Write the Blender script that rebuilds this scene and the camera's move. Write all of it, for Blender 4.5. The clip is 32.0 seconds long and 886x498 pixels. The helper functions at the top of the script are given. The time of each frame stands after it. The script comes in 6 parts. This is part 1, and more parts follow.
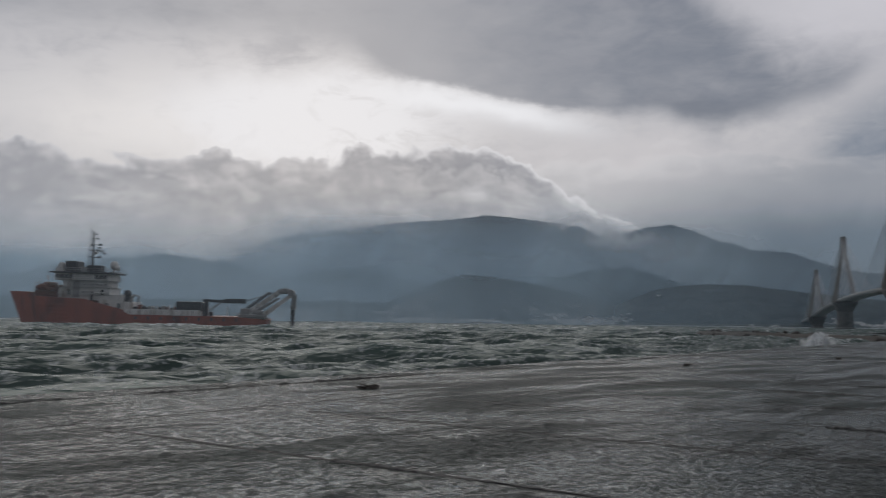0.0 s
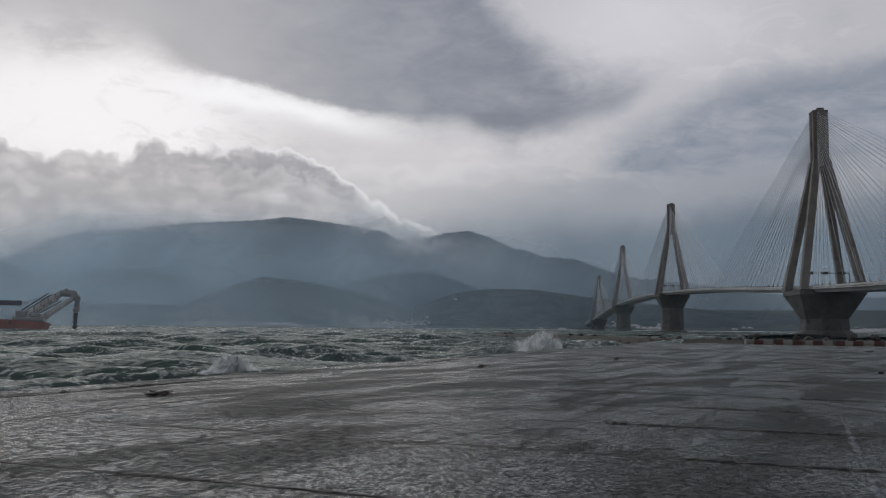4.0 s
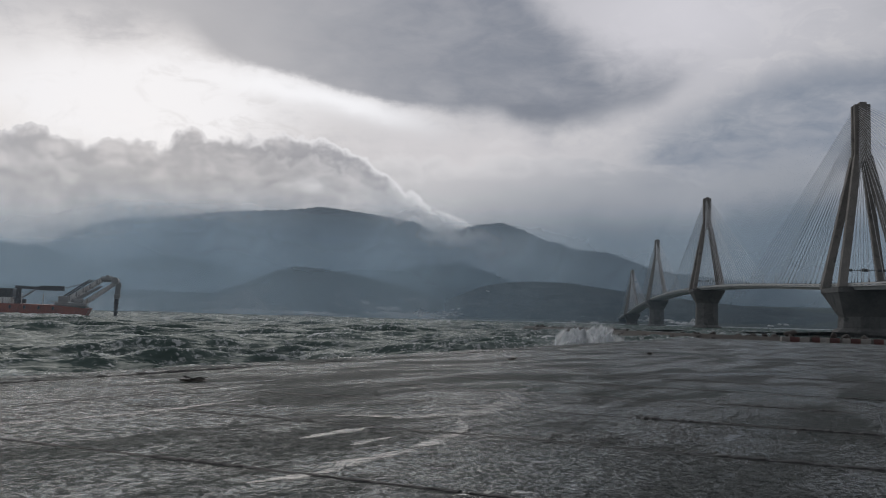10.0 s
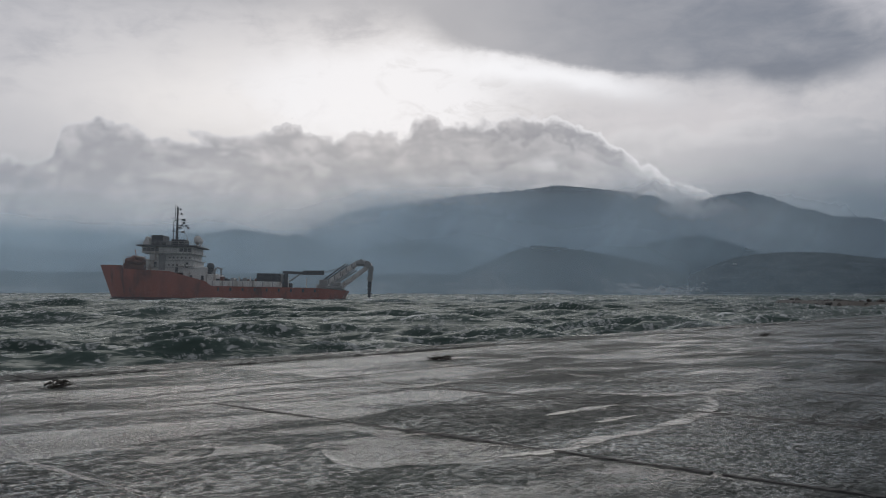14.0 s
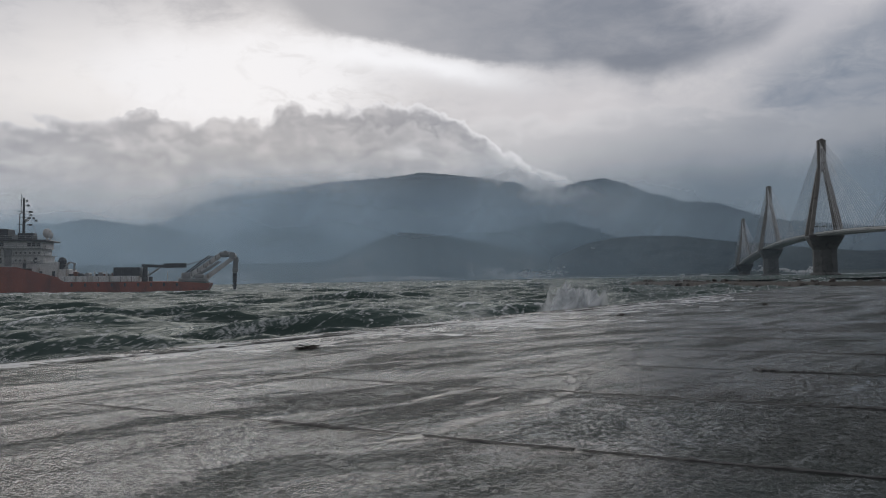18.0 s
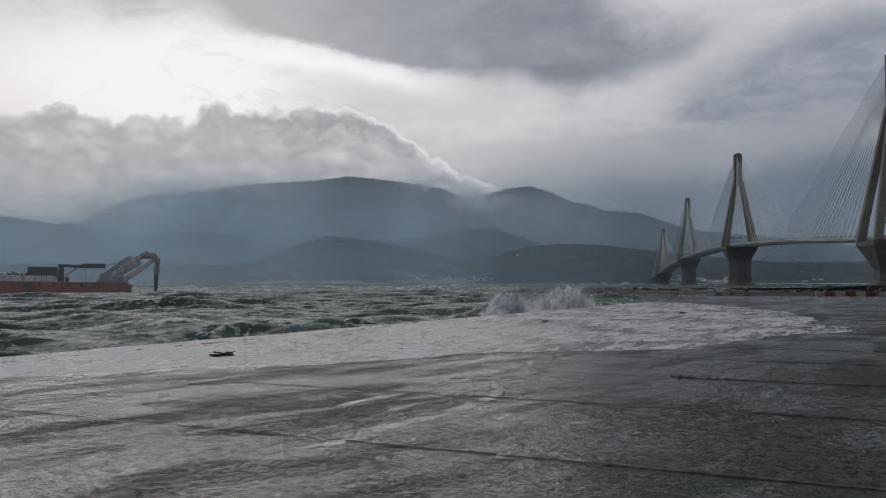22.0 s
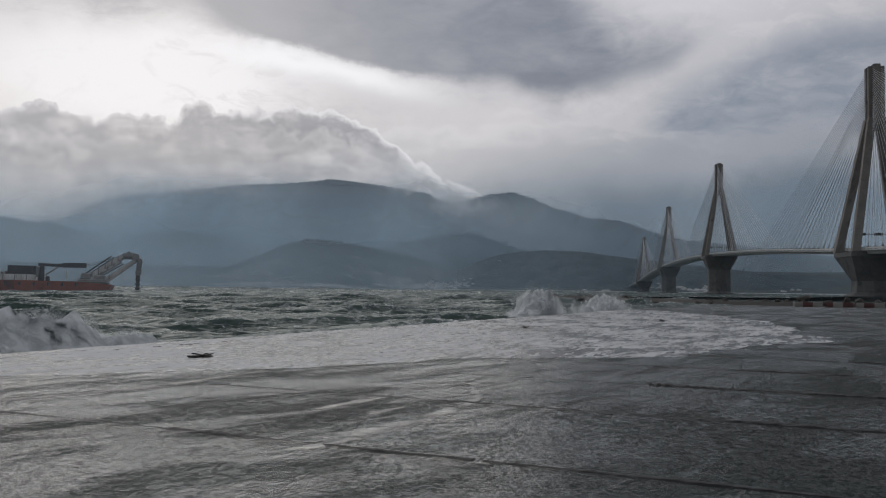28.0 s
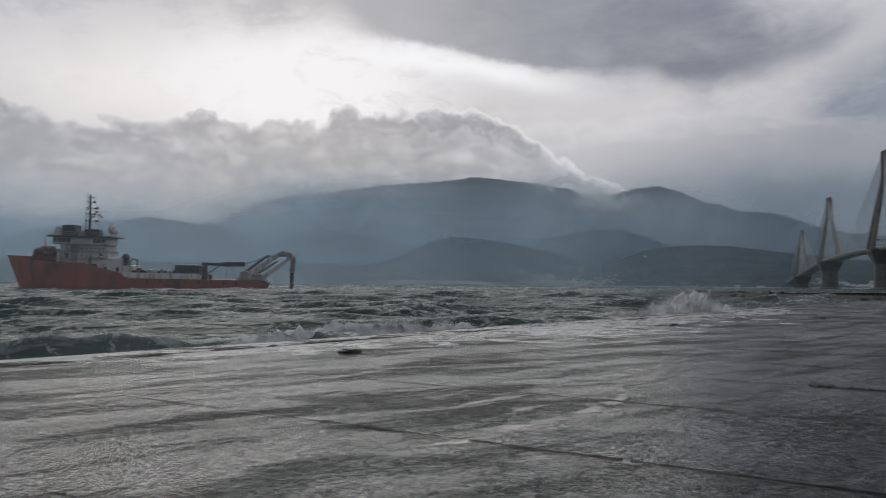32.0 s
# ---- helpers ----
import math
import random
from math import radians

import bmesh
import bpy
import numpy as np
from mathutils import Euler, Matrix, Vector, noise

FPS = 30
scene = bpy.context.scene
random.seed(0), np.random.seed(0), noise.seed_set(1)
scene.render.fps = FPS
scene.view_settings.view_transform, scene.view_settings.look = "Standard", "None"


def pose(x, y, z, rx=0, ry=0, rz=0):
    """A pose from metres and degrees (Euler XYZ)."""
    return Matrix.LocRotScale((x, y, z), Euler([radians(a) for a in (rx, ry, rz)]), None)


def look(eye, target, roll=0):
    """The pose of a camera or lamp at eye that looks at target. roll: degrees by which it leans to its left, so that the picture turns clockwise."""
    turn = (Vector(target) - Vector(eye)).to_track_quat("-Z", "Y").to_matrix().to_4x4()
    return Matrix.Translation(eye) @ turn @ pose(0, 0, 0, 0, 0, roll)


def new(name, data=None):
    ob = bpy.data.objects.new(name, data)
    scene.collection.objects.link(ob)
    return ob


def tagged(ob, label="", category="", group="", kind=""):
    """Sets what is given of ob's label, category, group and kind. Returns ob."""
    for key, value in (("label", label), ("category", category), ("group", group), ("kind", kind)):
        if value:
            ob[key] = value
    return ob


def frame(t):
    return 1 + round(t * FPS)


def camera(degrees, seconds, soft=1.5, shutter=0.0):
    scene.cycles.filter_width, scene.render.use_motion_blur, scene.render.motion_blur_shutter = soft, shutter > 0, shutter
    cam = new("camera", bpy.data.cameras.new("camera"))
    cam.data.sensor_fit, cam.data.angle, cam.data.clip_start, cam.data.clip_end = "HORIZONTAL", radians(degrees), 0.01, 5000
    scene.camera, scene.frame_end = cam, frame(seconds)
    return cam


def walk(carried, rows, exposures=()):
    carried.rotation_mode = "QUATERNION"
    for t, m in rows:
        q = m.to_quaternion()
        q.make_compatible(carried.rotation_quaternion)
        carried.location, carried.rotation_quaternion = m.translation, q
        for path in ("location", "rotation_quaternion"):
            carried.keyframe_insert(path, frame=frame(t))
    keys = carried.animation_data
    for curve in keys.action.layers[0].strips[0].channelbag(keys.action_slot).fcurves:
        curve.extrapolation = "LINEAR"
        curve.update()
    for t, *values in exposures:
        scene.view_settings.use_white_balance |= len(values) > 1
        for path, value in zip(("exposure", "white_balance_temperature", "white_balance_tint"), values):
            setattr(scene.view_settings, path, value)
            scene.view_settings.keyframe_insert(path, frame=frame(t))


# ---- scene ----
EYE = Vector((0, 0, 2.8))
PIER = 1.2          # the quay's top above the mean sea
ALONG = Vector((0.576, 0.817, 0))    # along the quay's edge
INTO = Vector((0.817, -0.576, 0))    # from the sea on to the quay
EDGE = -17.4        # the edge, across from the eye
cam = camera(54.10, 32.0, soft=1.1, shutter=0.5)
# seconds, yaw, pitch, lean
TURNS = [
    (0, -0.000, 4.832, -0.736),
    (0.5, -4.582, 4.827, -0.344),
    (1, -6.526, 4.984, -0.158),
    (1.5, -7.254, 4.983, -0.321),
    (2, -7.752, 5.018, -0.277),
    (2.5, -9.719, 5.029, -0.481),
    (3, -11.428, 5.134, -0.415),
    (3.5, -12.011, 5.134, -0.495),
    (4, -13.102, 5.201, -0.586),
    (4.5, -13.968, 5.265, -0.555),
    (6.5, -14.973, 5.270, -1.084),
    (7, -15.075, 5.265, -1.099),
    (7.5, -15.052, 5.265, -1.069),
    (8, -15.046, 5.060, -0.996),
    (8.5, -15.033, 5.044, -1.044),
    (9, -14.571, 4.899, -1.179),
    (9.5, -12.029, 4.655, -1.399),
    (10, -11.011, 4.598, -1.553),
    (10.5, -10.384, 4.396, -1.546),
    (11, -7.651, 4.110, -1.812),
    (11.5, -1.113, 3.584, -2.267),
    (12, 1.750, 3.224, -2.241),
    (12.5, 3.669, 3.008, -2.039),
    (13, 4.667, 2.860, -1.613),
    (13.5, 5.091, 2.947, -0.631),
    (15.5, 3.307, 2.446, 0.783),
    (16, 2.636, 2.268, 0.850),
    (16.5, 1.782, 2.247, 0.908),
    (17, -0.217, 2.145, 0.988),
    (17.5, -3.262, 2.085, 1.007),
    (18, -4.081, 2.029, 0.981),
    (18.5, -4.551, 1.994, 1.013),
    (19, -5.314, 1.976, 0.859),
    (19.5, -6.521, 2.012, 0.885),
    (20, -7.518, 2.050, 0.895),
    (20.5, -8.276, 2.107, 0.732),
    (21, -8.737, 2.247, 0.434),
    (21.5, -8.856, 2.304, 0.192),
    (22, -8.988, 2.321, 0.174),
    (22.5, -9.060, 2.407, 0.129),
    (23, -9.257, 2.413, 0.098),
    (23.5, -9.423, 2.412, -0.002),
    (24, -9.641, 2.432, 0.035),
    (24.5, -9.921, 2.440, -0.065),
    (25, -10.027, 2.485, 0.002),
    (25.5, -10.178, 2.486, -0.123),
    (27.5, -10.216, 2.590, -0.380),
    (28, -10.228, 2.632, -0.708),
    (28.5, -10.237, 2.662, -0.840),
    (29, -8.749, 2.616, -0.930),
    (29.5, -2.458, 2.504, -1.069),
    (30, 0.900, 2.308, -1.089),
    (30.5, 1.650, 2.169, -1.040),
    (31, 1.685, 2.217, -0.879),
    (31.5, 1.557, 2.206, -0.716),
    (32, -0.773, 2.344, -0.452),
]
walk(cam, [(t, Matrix.Translation(EYE) @ pose(0, 0, 0, 90 + p, r, y)) for t, y, p, r in TURNS], [(0.0, -0.13), (1.0, -0.13), (2.0, 0.0), (32.0, 0.0)])


# ---- node shorthand ----
class Net:
    """Writes sums of sockets as nodes."""

    def __init__(self, tree, fresh=True):
        self.tree = tree
        if fresh:
            tree.nodes.clear()

    def node(self, kind):
        return self.tree.nodes.new(kind)

    def put(self, socket, value):
        if isinstance(value, bpy.types.NodeSocket):
            self.tree.links.new(value, socket)
        elif value is not None:
            if socket.type == "RGBA" and len(value) == 3:
                value = (*value, 1)
            socket.default_value = value

    def math(self, op, a, b=None, c=None, clamp=False):
        n = self.node("ShaderNodeMath")
        n.operation, n.use_clamp = op, clamp
        for s, v in zip(n.inputs, (a, b, c)):
            self.put(s, v)
        return n.outputs[0]

    def add(self, a, b):
        return self.math("ADD", a, b)

    def mul(self, a, b, clamp=False):
        return self.math("MULTIPLY", a, b, clamp=clamp)

    def sub(self, a, b):
        return self.math("SUBTRACT", a, b)

    def step(self, v, lo, hi, a=0.0, b=1.0):
        n = self.node("ShaderNodeMapRange")
        n.interpolation_type = "SMOOTHSTEP"
        for s, x in zip(n.inputs, (v, lo, hi, a, b)):
            self.put(s, x)
        return n.outputs[0]

    def mix(self, f, a, b):
        n = self.node("ShaderNodeMix")
        n.data_type = "RGBA"
        self.put(n.inputs[0], f)
        self.put(n.inputs[6], a)
        self.put(n.inputs[7], b)
        return n.outputs[2]

    def noise(self, vec, scale, detail=4.0, rough=0.55, dist=0.0):
        n = self.node("ShaderNodeTexNoise")
        self.put(n.inputs["Vector"], vec)
        for key, v in (("Scale", scale), ("Detail", detail), ("Roughness", rough), ("Distortion", dist)):
            self.put(n.inputs[key], v)
        return n.outputs[0]

    def scaled(self, vec, x, y, z, turn=0.0):
        """Turns the place by -turn about z, then scales it."""
        if turn:
            r = self.node("ShaderNodeVectorRotate")
            r.rotation_type = "Z_AXIS"
            self.put(r.inputs["Vector"], vec)
            r.inputs["Angle"].default_value = -turn
            vec = r.outputs[0]
        n = self.node("ShaderNodeVectorMath")
        n.operation = "MULTIPLY"
        self.put(n.inputs[0], vec)
        n.inputs[1].default_value = (x, y, z)
        return n.outputs[0]

    def curve(self, v, points, lo, hi):
        """A height over an angle, given by points."""
        n = self.node("ShaderNodeFloatCurve")
        ys = [p[1] for p in points]
        ylo, yhi = min(ys) - 1e-3, max(ys) + 1e-3
        c = n.mapping.curves[0]
        pts = [((x - lo) / (hi - lo), (y - ylo) / (yhi - ylo)) for x, y in points]
        c.points[0].location, c.points[1].location = pts[0], pts[-1]
        for p in pts[1:-1]:
            c.points.new(*p)
        n.mapping.update()
        self.put(n.inputs[1], self.step_linear(v, lo, hi))
        return self.add(self.mul(n.outputs[0], yhi - ylo), ylo)

    def step_linear(self, v, lo, hi):
        n = self.node("ShaderNodeMapRange")
        for s, x in zip(n.inputs, (v, lo, hi, 0.0, 1.0)):
            self.put(s, x)
        return n.outputs[0]

    def blob(self, az, el, a, e, wa, we):
        """A soft round patch of the sky, 1 in its middle."""
        x = self.math("POWER", self.math("ABSOLUTE", self.mul(self.sub(az, a), 1 / wa)), 2.0)
        y = self.math("POWER", self.math("ABSOLUTE", self.mul(self.sub(el, e), 1 / we)), 2.0)
        return self.math("EXPONENT", self.mul(self.add(x, y), -1.0))


# ---- sky and sun ----
SUN_AZ, SUN_EL = -9.0, 17.0
world = bpy.data.worlds.new("sky")
scene.world = world
world.use_nodes = True
w = Net(world.node_tree)
geo = w.node("ShaderNodeTexCoord")
way = geo.outputs["Generated"]
xyz = w.node("ShaderNodeSeparateXYZ")
w.put(xyz.inputs[0], way)
az0 = w.mul(w.math("ARCTAN2", xyz.outputs[0], xyz.outputs[1]), 57.2958)
el0 = w.mul(w.math("ARCSINE", xyz.outputs[2]), 57.2958)
big = w.sub(w.noise(way, 5.0, 3.0), 0.5)
mid = w.sub(w.noise(way, 14.0, 5.0, 0.55), 0.5)
wisp = w.sub(w.noise(w.scaled(way, 1, 1, 2.6), 22.0, 6.0, 0.6, 0.4), 0.5)
lump = w.sub(w.noise(way, 38.0, 6.0, 0.6), 0.5)
az = w.add(az0, w.add(w.mul(mid, 5.0), w.mul(wisp, 2.0)))
el = w.add(el0, w.add(w.mul(mid, 2.4), w.mul(wisp, 1.6)))
# high thin overcast, brightest round the hidden sun
glow = w.blob(az, el0, -9.0, 13.0, 19.0, 6.0)
core = w.blob(az, el, -9.0, 12.8, 10.0, 3.5)
left = w.blob(az, el, -20.0, 12.0, 10.0, 3.0)
base = w.mix(w.step(el0, 14.0, 50.0), (0.50, 0.485, 0.49), (0.40, 0.41, 0.43))
base = w.mix(w.mul(glow, 0.75), base, (0.80, 0.76, 0.73))
base = w.mix(w.mul(left, 0.7), base, (0.88, 0.83, 0.78))
base = w.mix(w.mul(w.step(w.add(wisp, mid), -0.1, 0.45), w.sub(1.0, w.mul(w.step(w.add(core, left), 0.1, 0.6), 0.9))), base, (0.46, 0.45, 0.46))
base = w.mix(w.step(core, 0.12, 0.75), base, (0.87, 0.845, 0.83))
# torn wisps drift across the bright gap
rags = w.mul(w.step(w.noise(w.scaled(way, 1.0, 1.0, 2.0), 17.0, 6.0, 0.62, 0.9), 0.50, 0.66), w.step(az0, -12.0, 0.0, 0.25, 1.0))
base = w.mix(w.mul(rags, w.mul(w.step(el0, 9.5, 12.0), 0.55)), base, (0.60, 0.575, 0.56))
# grey-blue murk low to the east
low = w.mul(w.step(w.add(az0, w.mul(mid, 10.0)), 5.0, 22.0), w.step(w.add(el, w.mul(big, 4.0)), 12.0, 5.5))
base = w.mix(w.mul(low, 0.95), base, (0.108, 0.144, 0.183))
# light veil right of the summit
base = w.mix(w.mul(w.blob(az, el, 12.0, 10.4, 10.0, 2.2), 0.8), base, (0.66, 0.62, 0.605))
base = w.mix(w.mul(w.blob(az, el, 24.0, 8.2, 12.0, 0.9), 0.3), base, (0.42, 0.42, 0.44))
base = w.mix(w.mul(w.mul(w.step(az0, 24.0, 36.0), w.step(el, 6.5, 3.0)), 0.7), base, (0.11, 0.14, 0.175))
# pale breaks high on the east side
base = w.mix(w.mul(w.blob(az, el, 26.0, 19.5, 8.0, 3.6), 0.85), base, (0.68, 0.65, 0.66))
# the long grey deck
edge = w.curve(az0, [(-60, 17.5), (-28, 16.4), (-21.5, 16.5), (-11.7, 16.9), (-7.2, 16.5), (-3.8, 15.6), (0.4, 15.2), (6.5, 14.1), (10.2, 13.4), (13.8, 12.8), (17.3, 11.9), (20, 12.2), (24, 13.2), (27, 15.2), (32, 19), (60, 30)], -60.0, 60.0)
rise = w.sub(w.add(el0, w.add(w.mul(mid, 1.3), w.mul(wisp, 0.8))), edge)
roof = w.curve(az0, [(-60, 44), (0, 42), (10, 34), (15.3, 22), (17.2, 19.8), (20, 17.3), (22.5, 16.1), (27.4, 15.0), (32, 14), (60, 10)], -60.0, 60.0)
over = w.sub(w.add(el0, w.add(w.mul(mid, 3.0), w.mul(wisp, 2.0))), roof)
deck = w.mul(w.step(rise, -0.15, w.add(w.add(0.45, w.mul(w.step(az0, -1.0, -9.0), 2.6)), w.mul(w.step(az0, 6.0, 16.0), 1.2))), w.step(over, 2.6, -2.0))
deck_tone = w.mix(w.step(w.add(az0, w.mul(big, 14.0)), -14.0, 17.0), (0.455, 0.447, 0.452), (0.195, 0.213, 0.25))
deck_tone = w.mix(w.step(wisp, -0.3, 0.4), deck_tone, w.mix(0.5, deck_tone, (0.40, 0.39, 0.40)))
deck_tone = w.mix(w.mul(w.blob(az, el, 16.5, 13.4, 4.5, 1.3), 0.6), deck_tone, (0.165, 0.18, 0.21))
rim = w.mul(w.math("EXPONENT", w.mul(w.math("POWER", w.math("ABSOLUTE", w.mul(w.add(rise, 0.75), 1.3)), 2.0), -1.0)), w.mul(w.step(az0, -8.0, -1.0), w.step(az0, 13.0, 4.0)))
base = w.mix(w.mul(rim, 0.95), base, (0.92, 0.90, 0.885))
# long soft rolls along its under side
roll = w.sub(w.noise(w.scaled(way, 1.0, 1.0, 2.4), 7.0, 7.0, 0.58, 0.3), 0.5)
deck_tone = w.mix(w.mul(w.step(roll, -0.02, 0.22), 0.28), deck_tone, (0.46, 0.45, 0.455))
deck_tone = w.mix(w.mul(w.step(roll, 0.02, -0.22), 0.26), deck_tone, (0.18, 0.20, 0.235))
base = w.mix(w.mul(deck, 0.95), base, deck_tone)
# slate cloud behind the tall pylon, and a lesser one above it
slate = w.mul(w.step(az, 22.0, 27.0), w.mul(w.step(el, 8.5, 11.0), w.step(w.sub(el, w.mul(w.step(az0, 24.0, 34.0), 3.0)), 14.0, 11.5)))
base = w.mix(w.mul(slate, w.add(0.62, w.mul(wisp, 0.9))), base, (0.17, 0.207, 0.26))
base = w.mix(w.mul(w.blob(az, el, 41.0, 15.0, 7.0, 1.1), 0.7), base, (0.24, 0.26, 0.30))
# pale heaped cloud beyond the summit, its heads touched with light
brow = w.curve(az0, [(-60, -6), (-4, -5), (3, 9.6), (8, 10.7), (12, 10.9), (16, 11.3), (20, 10.9), (24, 10.2), (28, 9.2), (34, 7.6), (42, 6.2), (60, 5)], -60.0, 60.0)
heaps = w.add(w.mul(w.math("ABSOLUTE", w.sub(w.noise(w.scaled(way, 1, 1, 1.6), 15.0, 3.0, 0.5, 0.3), 0.5)), 3.2), w.mul(w.math("ABSOLUTE", w.sub(w.noise(way, 44.0, 4.0, 0.6), 0.5)), 1.0))
inside = w.sub(w.add(brow, w.sub(w.mul(heaps, 1.5), 0.7)), w.add(el0, w.mul(wisp, 2.4)))
base = w.mix(w.mul(w.step(inside, -0.1, 0.5), w.mul(w.mul(w.step(el0, 5.0, 8.0), w.step(az0, 36.0, 24.0)), 0.42)), base, w.mix(w.step(az0, 8.0, 26.0), (0.50, 0.49, 0.49), (0.27, 0.285, 0.315)))
base = w.mix(w.mul(w.mul(w.step(inside, -0.5, 0.5), w.step(inside, 1.7, 0.4)), w.mul(w.step(az0, 26.0, 12.0), 0.34)), base, (0.80, 0.765, 0.74))
# the piled-up bank over the mountain
top = w.curve(az0, [(-60, 8.5), (-32, 7.8), (-29.4, 7.9), (-28.6, 9.7), (-26.2, 10.5), (-24, 9.9), (-21, 9.5), (-17.5, 10.1), (-15, 10.6), (-11.8, 10.1), (-10, 10.6), (-7.3, 10.0), (-6.7, 11.2), (-1.8, 11.1), (1.2, 11.5), (3.5, 11.2), (4.8, 10.4), (8, 8.5), (10.2, 7.0), (12.3, 5.9), (14, 4.8), (16.5, 2.2), (19, -3), (60, -6)], -60.0, 60.0)
puff = w.add(w.mul(w.math("ABSOLUTE", w.sub(w.noise(way, 20.0, 2.0, 0.5), 0.5)), 4.0), w.mul(w.math("ABSOLUTE", w.sub(w.noise(way, 60.0, 4.0, 0.6), 0.5)), 1.0))
depth = w.sub(w.add(top, w.add(puff, -0.15)), w.add(el0, w.mul(lump, 1.0)))
bank = w.step(depth, -0.05, 0.09)
fold = w.step(w.add(w.add(w.mul(lump, 1.0), w.mul(wisp, 1.0)), w.mul(w.sub(puff, 0.7), 0.30)), -0.26, 0.26)
bank_tone = w.mix(fold, (0.355, 0.352, 0.37), (0.55, 0.53, 0.53))
bank_tone = w.mix(w.mul(w.blob(az, el, 1.0, 9.4, 4.5, 1.5), 0.6), bank_tone, (0.23, 0.23, 0.25))
bank_tone = w.mix(w.mul(w.blob(az, el, 2.2, 8.6, 1.2, 0.7), 0.8), bank_tone, (0.62, 0.61, 0.61))
bank_tone = w.mix(w.mul(w.blob(az, el, 9.2, 7.2, 3.0, 1.2), 0.75), bank_tone, (0.60, 0.59, 0.59))
bank_tone = w.mix(w.mul(w.step(el, 7.6, 4.5), 0.75), bank_tone, w.mix(w.step(az, -8.0, 2.0), (0.47, 0.475, 0.495), (0.37, 0.39, 0.42)))
bank_tone = w.mix(w.mul(w.step(depth, 0.6, 0.0), w.step(az0, -30.0, 9.0, 0.5, 0.95)), bank_tone, (0.78, 0.755, 0.745))
# a lower tier of billows stands before the bank, its heads lit from behind
heap = w.add(w.mul(w.math("ABSOLUTE", w.sub(w.noise(way, 24.0, 3.0, 0.5), 0.5)), 4.5), w.mul(w.math("ABSOLUTE", w.sub(w.noise(way, 70.0, 4.0, 0.6), 0.5)), 1.2))
for low_by, bright in ((1.7, 0.24), (3.3, 0.20)):
    under = w.sub(w.sub(w.add(top, heap), low_by), w.add(el0, w.mul(wisp, 2.2)))
    head = w.mul(w.mul(w.step(under, -0.10, 0.30), w.step(under, 1.6, 0.1)), w.step(w.add(big, mid), -0.25, 0.2))
    bank_tone = w.mix(w.mul(head, w.mul(bright, w.step(az0, 12.0, 6.0))), bank_tone, (0.76, 0.735, 0.72))
    bank_tone = w.mix(w.mul(w.mul(w.step(under, -0.7, -0.05), w.step(under, 0.15, -0.10)), 0.14), bank_tone, (0.30, 0.30, 0.32))
base = w.mix(bank, base, bank_tone)
# unseen sky away from the sun, dimmed to deepen shade on near faces
base = w.mix(w.step(w.math("ABSOLUTE", w.sub(az0, SUN_AZ)), 65.0, 135.0), base, w.mix(0.5, base, (0.05, 0.056, 0.066)))
sky = w.node("ShaderNodeTexSky")
sky.sky_type, sky.sun_disc, sky.sun_elevation, sky.sun_rotation = "NISHITA", False, radians(SUN_EL), radians(SUN_AZ)
air = w.mix(1.0, (0, 0, 0), sky.outputs[0])
thin = w.node("ShaderNodeVectorMath")
thin.operation = "SCALE"
w.put(thin.inputs[0], air)
thin.inputs[3].default_value = 0.08
base = w.mix(0.96, thin.outputs[0], base)
cool = w.node("ShaderNodeVectorMath")
cool.operation = "MULTIPLY"
w.put(cool.inputs[0], base)
cool.inputs[1].default_value = (0.965, 0.99, 1.045)
base = cool.outputs[0]
back = w.node("ShaderNodeBackground")
w.put(back.inputs[0], base)
back.inputs[1].default_value = 1.0
out = w.node("ShaderNodeOutputWorld")
w.put(out.inputs[0], back.outputs[0])

sun = new("sun", bpy.data.lights.new("sun", "SUN"))
sun.data.energy, sun.data.angle, sun.data.color = 0.5, radians(50), (1.0, 0.95, 0.88)
toward = Vector((math.sin(radians(SUN_AZ)) * math.cos(radians(SUN_EL)), math.cos(radians(SUN_AZ)) * math.cos(radians(SUN_EL)), math.sin(radians(SUN_EL))))
sun.matrix_basis = look(toward * 100, (0, 0, 0))


